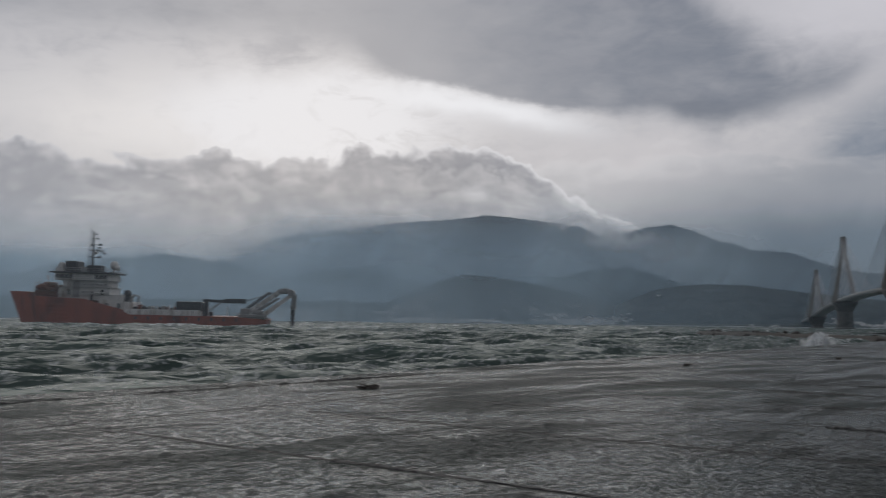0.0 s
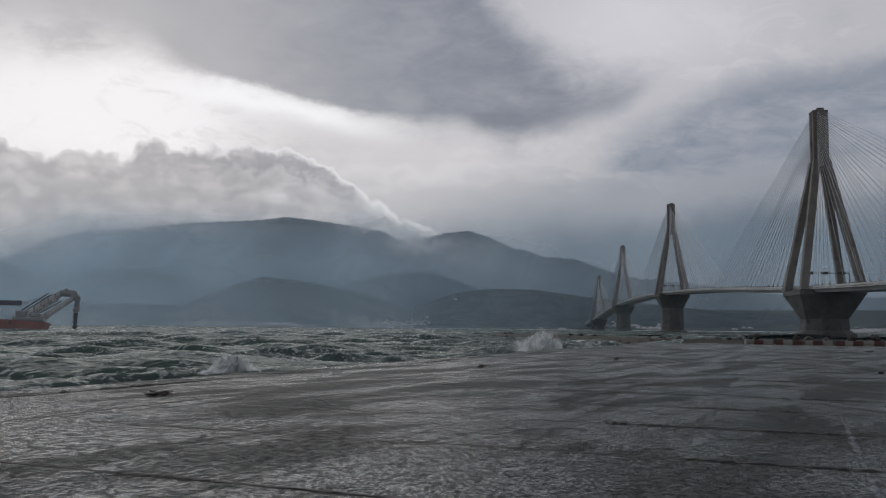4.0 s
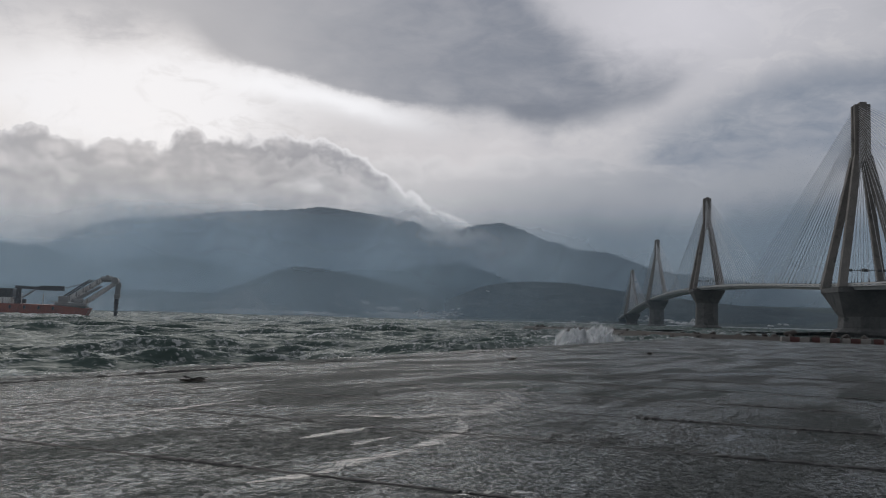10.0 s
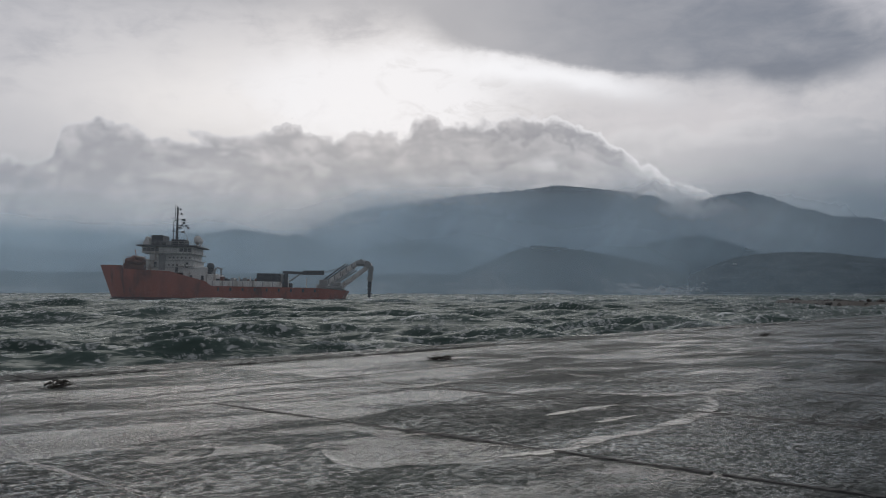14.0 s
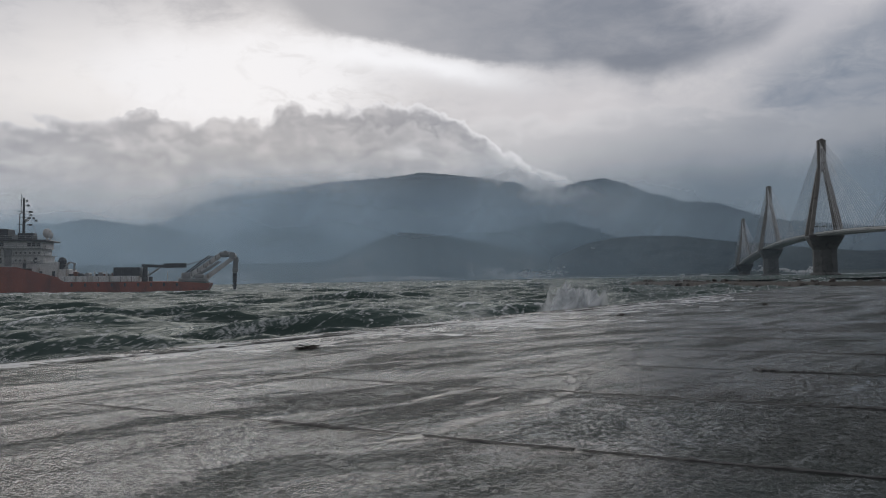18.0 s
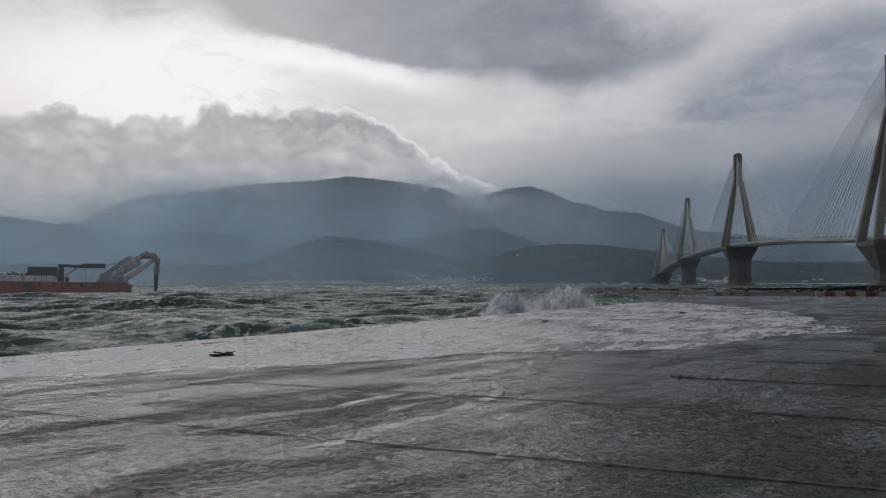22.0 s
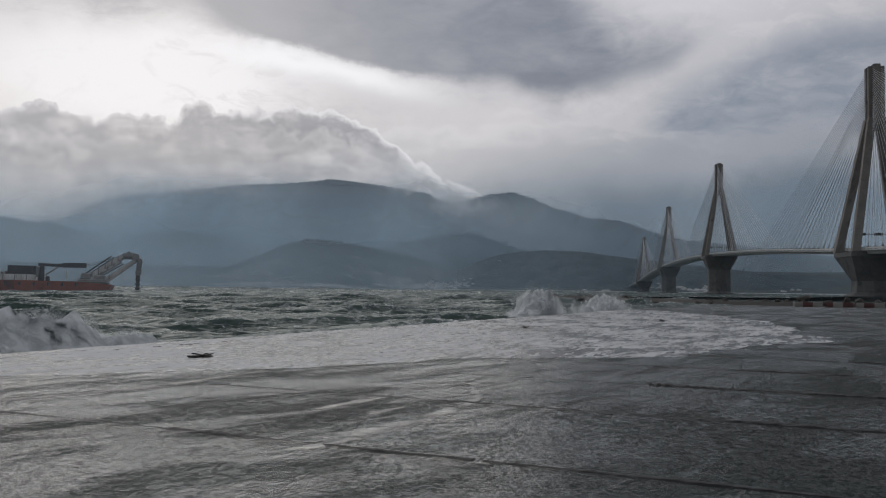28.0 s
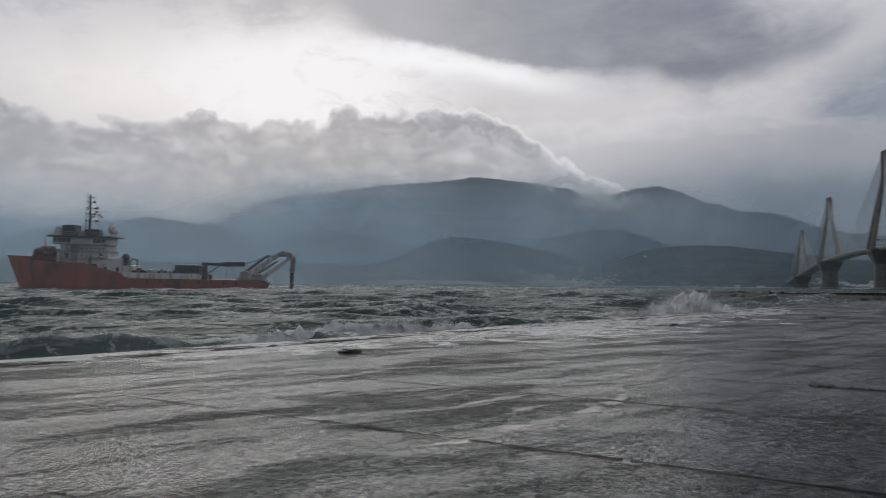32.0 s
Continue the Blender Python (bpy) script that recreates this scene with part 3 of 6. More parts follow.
# ---- mesh shorthand ----
class Shape:
    """Collects faces, then becomes one mesh."""

    def __init__(self):
        self.v, self.f = [], []

    def add(self, verts, faces):
        k = len(self.v)
        self.v.extend(tuple(p) for p in verts)
        self.f.extend(tuple(i + k for i in q) for q in faces)
        return self

    def box(self, x0, x1, y0, y1, z0, z1, bevel=0.0, m=None):
        b = min(bevel, (x1 - x0) / 3, (y1 - y0) / 3, (z1 - z0) / 3)
        if b <= 0:
            pts = [(x, y, z) for z in (z0, z1) for x, y in ((x0, y0), (x1, y0), (x1, y1), (x0, y1))]
            faces = [(3, 2, 1, 0), (4, 5, 6, 7), (0, 1, 5, 4), (1, 2, 6, 5), (2, 3, 7, 6), (3, 0, 4, 7)]
        else:
            pts, faces = [], []
            for z, i in ((z0, b), (z0 + b, 0), (z1 - b, 0), (z1, b)):
                c = b if i == 0 else b + i * 0.0
                pts += [(x0 + b, y0 + i, z), (x1 - b, y0 + i, z), (x1 - i, y0 + b, z), (x1 - i, y1 - b, z), (x1 - b, y1 - i, z), (x0 + b, y1 - i, z), (x0 + i, y1 - b, z), (x0 + i, y0 + b, z)]
            faces = [tuple(range(7, -1, -1)), tuple(range(24, 32))]
            for r in range(3):
                faces += [(8 * r + i, 8 * r + (i + 1) % 8, 8 * r + 8 + (i + 1) % 8, 8 * r + 8 + i) for i in range(8)]
        if m:
            pts = [m @ Vector(p) for p in pts]
        return self.add(pts, faces)

    def rod(self, a, b, ra, rb=None, n=8, cap=True):
        a, b = Vector(a), Vector(b)
        rb = ra if rb is None else rb
        q = (b - a).to_track_quat("Z", "Y")
        ring = [(math.cos(2 * math.pi * i / n), math.sin(2 * math.pi * i / n)) for i in range(n)]
        pts = [a + q @ Vector((x * ra, y * ra, 0)) for x, y in ring] + [b + q @ Vector((x * rb, y * rb, 0)) for x, y in ring]
        faces = [(i, (i + 1) % n, n + (i + 1) % n, n + i) for i in range(n)]
        if cap:
            faces += [tuple(range(n - 1, -1, -1)), tuple(range(n, 2 * n))]
        return self.add(pts, faces)

    def beam(self, a, b, wide, deep, wide2=None, deep2=None, side=(0, 1, 0)):
        """A four-sided bar from a to b; wide lies along side."""
        a, b, s = Vector(a), Vector(b), Vector(side).normalized()
        up = (b - a).cross(s).normalized()
        pts = []
        for p, x, y in ((a, wide, deep), (b, wide if wide2 is None else wide2, deep if deep2 is None else deep2)):
            pts += [p + s * x / 2 * i + up * y / 2 * j for i, j in ((-1, -1), (1, -1), (1, 1), (-1, 1))]
        return self.add(pts, [(3, 2, 1, 0), (4, 5, 6, 7), (0, 1, 5, 4), (1, 2, 6, 5), (2, 3, 7, 6), (3, 0, 4, 7)])

    def rings(self, loops, close=True, caps=True):
        n = len(loops[0])
        pts = [p for loop in loops for p in loop]
        faces = []
        for r in range(len(loops) - 1):
            for i in range(n if close else n - 1):
                j = (i + 1) % n
                faces.append((r * n + i, r * n + j, r * n + n + j, r * n + n + i))
        if caps:
            faces += [tuple(range(n - 1, -1, -1)), tuple(range(len(pts) - n, len(pts)))]
        return self.add(pts, faces)

    def ball(self, c, r, n=10, squash=1.0):
        loops = []
        for i in range(1, n):
            a = math.pi * i / n
            loops.append([(c[0] + r * math.sin(a) * math.cos(t), c[1] + r * math.sin(a) * math.sin(t), c[2] - r * squash * math.cos(a)) for t in np.linspace(0, 2 * math.pi, 12, endpoint=False)])
        return self.rings(loops)

    def mesh(self, name, material, smooth=False):
        me = bpy.data.meshes.new(name)
        me.from_pydata(self.v, [], self.f)
        me.materials.append(material)
        if smooth:
            me.shade_smooth()
        me.update()
        return me


def part(name, shape, material, parent, label="", smooth=False):
    ob = new(name, shape if isinstance(shape, bpy.types.Mesh) else shape.mesh(name, material, smooth))
    ob.parent = parent
    return tagged(ob, label)


def thing(name, label, category, at=None, group="", kind=""):
    ob = new(name)
    if at:
        ob.matrix_basis = at
    return tagged(ob, label, category, group, kind)


def lone(name, shape, material, label, category, at=None, group="", kind="", smooth=False):
    ob = new(name, shape.mesh(name, material, smooth))
    if at:
        ob.matrix_basis = at
    return tagged(ob, label, category, group, kind)


def grid_mesh(name, X, Y, Z, material, smooth=True):
    """A sheet through arrays of places."""
    r, c = X.shape
    me = bpy.data.meshes.new(name)
    me.vertices.add(r * c)
    me.vertices.foreach_set("co", np.stack([X, Y, Z], -1).astype(np.float32).ravel())
    i = np.arange(r * c).reshape(r, c)
    q = np.stack([i[:-1, :-1], i[:-1, 1:], i[1:, 1:], i[1:, :-1]], -1).reshape(-1, 4)
    me.loops.add(q.size)
    me.loops.foreach_set("vertex_index", q.ravel().astype(np.int32))
    me.polygons.add(len(q))
    me.polygons.foreach_set("loop_start", np.arange(0, q.size, 4, dtype=np.int32))
    me.polygons.foreach_set("loop_total", np.full(len(q), 4, dtype=np.int32))
    me.materials.append(material)
    me.update(calc_edges=True)
    if smooth:
        me.shade_smooth()
    return me


def quay(s, d, z=PIER):
    """A place on the quay from metres along its edge and across from the eye."""
    return ALONG * s + INTO * d + Vector((0, 0, z))


QUAY_TURN = math.degrees(math.atan2(ALONG.y, ALONG.x))   # local x runs along the edge, local y out to sea


# ---- far shore and mountains ----
SLOPES = {}


def ridge(name, reach, front, behind, points, material, label, category, rough=0.08, seed=0.0):
    """A range seen over the strait: skyline by bearing and height angle, at a true distance."""
    a0, a1 = points[0][0], points[-1][0]
    az = np.arange(a0, a1 + 0.01, 0.09)
    el = np.interp(az, [p[0] for p in points], [p[1] for p in points])
    crest = reach * np.tan(np.radians(el)) + EYE.z
    u = np.concatenate([np.linspace(0, 1, 26), 1 + np.linspace(0, 1, 8)[1:]])
    X, Y, Z = (np.zeros((len(u), len(az))) for _ in range(3))
    for i, v in enumerate(u):
        for j, a in enumerate(az):
            if v <= 1:
                r = reach - front * (1 - v)
                fall = v ** 0.85
                p = Vector((a * 0.55 + seed, v * 2.2, seed))
                spur = noise.fractal(p, 0.9, 2.1, 5)
                z = crest[j] * (fall + rough * 2.4 * spur * v * (1 - v) * 2)
                if v > 0.98:
                    z = crest[j] * (1 + 0.012 * noise.fractal(Vector((a * 3.0, seed, 1.0)), 0.9, 2.1, 4))
            else:
                r = reach + behind * (v - 1)
                z = crest[j] * (1 - 0.8 * (v - 1))
            t = radians(a)
            X[i, j], Y[i, j], Z[i, j] = r * math.sin(t), r * math.cos(t), z - 6 * (v == 0)
    SLOPES[name] = (az, reach - front * (1 - u[:26]), Z[:26])
    return tagged(new(name, grid_mesh(name, X, Y, Z, material)), label, category, kind="structure")


ridge("hill_near_centre", 3050, 480, 300, [(-6, 0.3), (-3.2, 1.45), (-1.7, 2.05), (-0.2, 2.74), (1.3, 3.17), (3.2, 3.04), (5.4, 2.69), (8, 2.15), (9.8, 1.62), (11.6, 1.08), (14, 0.4)], HILL, "wooded foothill in blue haze across the strait", "hill", seed=3.0)
ridge("hill_near_east", 2950, 420, 300, [(9, 0.4), (11.2, 1.26), (12.7, 1.89), (13.7, 2.26), (15.1, 2.5), (16.9, 2.62), (19.2, 2.55), (21, 2.3), (23, 2.05), (26, 1.7), (30, 1.3), (36, 0.9), (60, 0.6)], HILL, "long wooded foothill in blue haze behind the bridge", "hill", seed=7.0)
ridge("hill_near_west", 3650, 240, 200, [(-60, 1.0), (-34, 1.2), (-24, 1.3), (-16, 1.5), (-11.2, 2.44), (-9.8, 2.84), (-8.4, 3.31), (-6.2, 3.43), (-3.9, 3.1), (-1.7, 2.61), (2, 1.6), (6, 0.6)], HILL, "low misty foothill above the far shore", "hill", seed=11.0)
ridge("hill_mid_east", 3500, 150, 300, [(3, 1.5), (7.2, 3.0), (9.4, 3.45), (10.9, 3.64), (12.3, 3.64), (13.7, 3.17), (15.1, 2.73), (18, 1.8), (22, 1.0)], HILL, "rounded dark hill half way up the mountain", "hill", seed=15.0)
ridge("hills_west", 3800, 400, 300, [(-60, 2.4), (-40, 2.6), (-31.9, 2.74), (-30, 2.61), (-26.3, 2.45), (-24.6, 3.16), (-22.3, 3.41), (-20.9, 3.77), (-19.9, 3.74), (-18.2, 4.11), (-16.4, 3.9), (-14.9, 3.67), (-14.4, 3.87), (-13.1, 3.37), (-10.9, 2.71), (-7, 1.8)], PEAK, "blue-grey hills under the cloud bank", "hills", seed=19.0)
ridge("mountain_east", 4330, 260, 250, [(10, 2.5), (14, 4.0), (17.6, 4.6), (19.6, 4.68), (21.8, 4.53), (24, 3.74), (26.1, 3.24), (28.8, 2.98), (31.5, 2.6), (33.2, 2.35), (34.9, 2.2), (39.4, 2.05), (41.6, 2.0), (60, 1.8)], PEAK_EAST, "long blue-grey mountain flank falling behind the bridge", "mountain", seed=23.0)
ridge("mountain_main", 4250, 230, 300, [(-20, 1.0), (-16, 2.6), (-14.1, 3.46), (-13.1, 4.32), (-11.3, 5.18), (-9.2, 5.72), (-7, 5.93), (-3.2, 6.5), (-0.2, 6.73), (1.6, 6.9), (2.8, 7.1), (4.3, 6.96), (6.5, 6.7), (9.1, 6.29), (10.2, 5.73), (12, 5.28), (13.4, 4.54), (15.1, 3.45), (19, 1.5)], PEAK, "broad mountain coloured pale with haze, its top under cloud", "mountain", 0.09, seed=27.0)
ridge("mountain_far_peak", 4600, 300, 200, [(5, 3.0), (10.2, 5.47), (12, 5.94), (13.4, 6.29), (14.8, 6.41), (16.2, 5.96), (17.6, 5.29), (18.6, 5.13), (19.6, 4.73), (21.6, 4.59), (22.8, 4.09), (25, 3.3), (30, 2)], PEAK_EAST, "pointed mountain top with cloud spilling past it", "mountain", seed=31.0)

azs = np.radians(np.arange(-62, 62.1, 0.4))
rs = np.array([2440, 2446, 2460, 2600, 2900, 3400, 4400, 4900.0])
zs = np.array([-0.5, 1.0, 2.0, 13, 44, 80, 100, 100.0])
tagged(new("far_shore", grid_mesh("far_shore", np.outer(rs, np.sin(azs)), np.outer(rs, np.cos(azs)), np.outer(zs, 1 + 0 * azs), PLAIN)), "flat dark coastal plain across the strait", "shore", kind="structure")
# added strip: the bright gleam of distant water as a pale band
rb, zb = np.array([2436, 2439.0]), np.array([-0.5, 2.2])
tagged(new("far_beach", grid_mesh("far_beach", np.outer(rb, np.sin(azs)), np.outer(rb, np.cos(azs)), np.outer(zb, 1 + 0 * azs), SHORE_GLINT)), "pale strip standing for sunlit water along the far shore", "shore", kind="structure")


def land_z(bearing, r):
    """How high the plain or the hills stand there."""
    z = float(np.interp(r, rs, zs))
    for az, rr, Z in SLOPES.values():
        if az[0] <= bearing <= az[-1] and rr[0] <= r <= rr[-1]:
            j = int(np.searchsorted(az, bearing)) % len(az)
            z = max(z, float(np.interp(r, rr, Z[:, j])))
    return z


town = Shape()
for i in range(11000):
    bearing = random.uniform(-34, 42)
    a = radians(bearing)
    r = 2465 + (430 if bearing < 14 else 200) * random.random() ** 1.7
    clump = noise.noise(Vector((a * 14, r * 0.006, 2.0))) + 0.5 * noise.noise(Vector((a * 50, r * 0.02, 6.0)))
    if clump < (-0.05 if bearing < 10 else 0.30) + 0.0004 * (r - 2465):
        continue
    z = land_z(bearing, r) - 1.0
    wide, tall, deep = random.uniform(3, 10), random.uniform(2.0, 3.6), random.uniform(5, 8)
    at = Matrix.Translation((r * math.sin(a), r * math.cos(a), z)) @ pose(0, 0, 0, 0, 0, -math.degrees(a) + random.uniform(-30, 30))
    town.box(-wide / 2, wide / 2, -deep / 2, deep / 2, 0, tall, m=at)
    town.add([at @ Vector(p) for p in ((-wide / 2, -deep / 2, tall), (wide / 2, -deep / 2, tall), (wide / 2, deep / 2, tall), (-wide / 2, deep / 2, tall), (-wide / 4, 0, tall + 2), (wide / 4, 0, tall + 2))], [(0, 1, 5, 4), (1, 2, 5), (2, 3, 4, 5), (3, 0, 4)])
lone("far_town", town, HOUSE, "scattered pale houses along the far shore", "town", kind="stuff")


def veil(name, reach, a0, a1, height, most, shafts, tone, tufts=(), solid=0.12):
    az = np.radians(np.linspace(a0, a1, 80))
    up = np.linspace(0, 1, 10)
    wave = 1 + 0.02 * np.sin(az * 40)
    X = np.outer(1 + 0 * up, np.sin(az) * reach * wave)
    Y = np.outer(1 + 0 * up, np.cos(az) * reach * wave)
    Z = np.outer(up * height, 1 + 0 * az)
    return tagged(new(name, grid_mesh(name, X, Y, Z, mist_veil(name, most, height, tone, shafts, tufts, solid))), "thin sheet painted as blue-grey sea haze", "haze", kind="structure")


# blue tint that paints the haze on the sheets
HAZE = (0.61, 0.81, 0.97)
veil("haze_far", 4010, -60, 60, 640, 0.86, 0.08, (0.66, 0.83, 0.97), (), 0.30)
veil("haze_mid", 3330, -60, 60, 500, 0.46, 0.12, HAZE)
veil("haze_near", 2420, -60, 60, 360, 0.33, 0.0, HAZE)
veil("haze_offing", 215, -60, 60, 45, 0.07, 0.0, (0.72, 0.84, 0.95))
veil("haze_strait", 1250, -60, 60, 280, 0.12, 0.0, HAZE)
veil("cloud_skirt", 3880, -30, 30, 700, 0.95, 0.0, (0.92, 0.93, 0.95), [(-12.5, 4.8, 4.0, 1.0, 0.62), (-19.0, 3.9, 4.5, 0.6, 0.45), (-6.0, 6.1, 5.0, 0.5, 0.5), (11.6, 5.7, 2.0, 0.55, 0.95), (8.5, 6.6, 2.0, 0.4, 0.6), (-6.0, 4.0, 9.0, 1.0, 0.25), (13.8, 4.6, 2.2, 1.3, 0.34), (6.0, 4.2, 4.0, 0.9, 0.16)])


# ---- the sea ----
def swell(X, Y, seed, lengths, total, heading, spread):
    """Heights and crest drift of a confused sea."""
    rng = np.random.default_rng(seed)
    Z, DX, DY = 0 * X, 0 * X, 0 * X
    for length in lengths:
        t = heading + rng.normal(0, spread)
        k = 2 * math.pi / length
        amp = total * math.sqrt(length)
        ph = k * (X * math.cos(t) + Y * math.sin(t)) + rng.uniform(0, 6.28)
        ph = ph + 0.7 * np.sin(0.37 * k * (-X * math.sin(t) + Y * math.cos(t)) + rng.uniform(0, 6.28))
        Z += amp * np.cos(ph)
        DX -= amp * 0.85 * math.cos(t) * np.sin(ph)
        DY -= amp * 0.85 * math.sin(t) * np.sin(ph)
    return X + DX, Y + DY, Z


def sea_sheet(name, x0, x1, y0, y1, cell, seed, lengths, total, heading, spread, base, material):
    X, Y = np.meshgrid(np.arange(x0, x1, cell), np.arange(y0, y1, cell))
    X2, Y2, Z = swell(X, Y, seed, lengths, total, heading, spread)
    Z = Z + 0.30 * np.maximum(Z, 0) ** 1.6
    edge = np.minimum.reduce([X - x0, x1 - X, y1 - Y] + ([Y - y0] if y0 > OUT + 1 else []))
    Z = base + Z * np.clip(edge / 12, 0, 1) - 1.4 * (1 - np.clip(edge / 18, 0, 1)) ** 2
    Y2 = np.maximum(Y2, y0)
    if y0 < OUT + 1:
        Z = np.minimum(Z, 0.85 + 0.3 * (Y2 - y0))
        Z[0] = -2.0
    return tagged(new(name, grid_mesh(name, X2, Y2, Z, material)), "rough green-grey sea with wind-torn whitecaps", "sea", kind="structure")


# the sheets lie beside the quay's edge and run along it, with their crests set aslant
SPEED_A, SPEED_B, SPEED_C = -5.0, -3.4, -4.2
OUT = -EDGE + 0.05
QUAY = pose(0, 0, 0, 0, 0, QUAY_TURN)
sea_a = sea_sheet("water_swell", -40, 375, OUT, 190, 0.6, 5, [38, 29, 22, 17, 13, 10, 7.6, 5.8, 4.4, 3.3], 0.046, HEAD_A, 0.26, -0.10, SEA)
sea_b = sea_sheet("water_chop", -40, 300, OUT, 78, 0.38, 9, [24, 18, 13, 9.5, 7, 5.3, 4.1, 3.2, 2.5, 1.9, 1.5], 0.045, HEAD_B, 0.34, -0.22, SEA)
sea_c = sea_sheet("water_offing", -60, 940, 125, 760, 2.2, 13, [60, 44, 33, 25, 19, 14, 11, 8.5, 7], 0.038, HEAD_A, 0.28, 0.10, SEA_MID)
rs = np.concatenate([np.geomspace(560, 2600, 260)])
azs = np.radians(np.arange(-64, 64.1, 0.2))
X, Y = np.outer(rs, np.sin(azs)), np.outer(rs, np.cos(azs))
X2, Y2, Z = swell(X, Y, 21, [70, 52, 40, 31], 0.05, HEAD_A, 0.5)
tagged(new("water_strait", grid_mesh("water_strait", X, Y, Z - 0.05, SEA_FAR)), "choppy grey strait reaching to the far shore", "sea", kind="structure")
rs, azs = np.array([5.0, 300, 1500, 4900]), np.radians(np.arange(-180, 180.1, 3))
tagged(new("water_deep", grid_mesh("water_deep", np.outer(rs, np.sin(azs)), np.outer(rs, np.cos(azs)), np.outer(0 * rs - 1.6, 1 + 0 * azs), SEA_FAR)), "dark sea under the waves", "sea", kind="structure")


# ---- the quay ----
S_END = 114.0
body = Shape()
body.box(-400, S_END + 1.5, -600, -EDGE - 0.12, -5, PIER - 0.05)
quay_body = lone("pavement", body, JOINT, "dark bed of the concrete quay with dirt-filled joints", "quay", QUAY, kind="structure")
face = Shape()
face.box(-400, S_END + 1.5, -EDGE - 0.119, -EDGE, -5, PIER - 0.22, 0.03)
part("quay_face", face, QUAY_WALL, quay_body, "weed-stained concrete face of the quay")
coping = Shape()
for i in range(60):
    s0 = -105 + 3.75 * i
    coping.box(s0 + 0.012, min(s0 + 3.738, S_END + 1.5), -EDGE - 1.385, -EDGE + 0.06, PIER - 0.22, PIER, 0.05)
part("coping", coping, CONCRETE_WET, quay_body, "wet worn concrete coping along the edge")
ROWS = [-16.0, -12.2, -8.4, -4.6, 0.85, 4.7, 8.5, 12.3, 16.1, 19.9, 23.7]
S0, PITCH = 7.6, 3.75
rest = Shape()
rest.box(-400, 0.1 - 7.5 - 0.03, 16 - 39.72, 15.99, PIER - 0.2, PIER, 0.02)
rest.box(-400, S_END + 1.45, -600, -23.72, PIER - 0.2, PIER, 0.02)
rest.box(S0 + PITCH * 17 + 0.02, S_END + 1.45, -23.69, 15.99, PIER - 0.2, PIER, 0.02)
part("apron", rest, CONCRETE_WET, quay_body, "wide wet concrete apron with puddles")

# ---- the kerb of painted blocks at the quay's end ----
block = Shape()
block.rings([[(x, y, z) for x, y in ((-0.53, -0.3 * k), (0.53, -0.3 * k), (0.53, 0.3 * k), (-0.53, 0.3 * k))] for z, k in ((0, 1), (0.22, 1), (0.5, 0.8), (0.58, 0.66))])
kerb_red, kerb_white = block.mesh("kerb_block", RED_PAINT), block.mesh("kerb_block", WHITE_PAINT)
for i in range(34):
    d = -5.4 + 1.1 * i + (0.25 if i in (3, 6, 9) else 0)
    ob = new("kerb_block", kerb_white if i % 2 == 0 else kerb_red)
    p = quay(113.2 + random.uniform(-0.06, 0.06) + (0.5 if i == 0 else 0), d)
    ob.matrix_basis = Matrix.Translation(p) @ pose(0, 0, 0, 0, 0, QUAY_TURN - 90 + random.uniform(-3, 3) + (22 if i == 0 else 0))
    tagged(ob, "chipped %s-painted concrete kerb block at the quay's end" % ("white" if i % 2 == 0 else "red"), "kerb block", "kerb blocks")


# ---- the rubble breakwater ----
def boulder(seed):
    rng = random.Random(seed)
    s = bmesh.new()
    bmesh.ops.create_icosphere(s, subdivisions=2, radius=1.0)
    for v in s.verts:
        k = 1 + 0.28 * noise.noise(v.co * 1.3 + Vector((seed * 3.1, 0, 0)))
        v.co = Vector((v.co.x * k, v.co.y * k * 0.85, v.co.z * k * 0.72))
        v.co = Vector([round(c * 2.2) / 2.2 * 0.45 + c * 0.55 for c in v.co])
    me = bpy.data.meshes.new("boulder")
    s.to_mesh(me)
    s.free()
    me.materials.append(ROCK)
    return me


mole = thing("breakwater", "low breakwater of dark tumbled armour rocks", "breakwater")
line = [Vector((73, 243, 0)), Vector((77, 190, 0)), Vector((78.5, 150, 0)), Vector((84, 126, 0)), Vector((104, 113, 0)), Vector((160, 82, 0))]
core = Shape()
core_pts = []
for a, b in zip(line, line[1:]):
    steps = max(2, int((b - a).length / 5))
    core_pts += [a.lerp(b, i / steps) for i in range(steps)]
loops = []
for i, p in enumerate(core_pts):
    q = core_pts[min(i + 1, len(core_pts) - 1)] - core_pts[max(i - 1, 0)]
    side = Vector((-q.y, q.x, 0)).normalized()
    loops.append([p + side * 5 + Vector((0, 0, -2)), p + side * 1.6 + Vector((0, 0, 1.3)), p - side * 1.6 + Vector((0, 0, 1.3)), p - side * 5 + Vector((0, 0, -2))])
core.rings(loops)
part("core", core, ROCK, mole)
stones = [boulder(i) for i in range(7)]
rng = random.Random(4)
for i in range(290):
    k = rng.random() * (len(core_pts) - 1)
    p = core_pts[int(k)].lerp(core_pts[min(int(k) + 1, len(core_pts) - 1)], k % 1)
    off = rng.uniform(-3.2, 3.2)
    r = rng.uniform(0.38, 0.74)
    ob = part("rock", rng.choice(stones), ROCK, mole)
    ob.matrix_basis = Matrix.Translation((p.x + off, p.y + off * 0.3, 1.15 + (0.75 if p.x > 82 else 0) - abs(off) * 0.42 + rng.uniform(-0.2, 0.45))) @ pose(0, 0, 0, rng.uniform(-40, 40), rng.uniform(-40, 40), rng.uniform(0, 360)) @ Matrix.Diagonal((r * 1.25, r, r, 1))


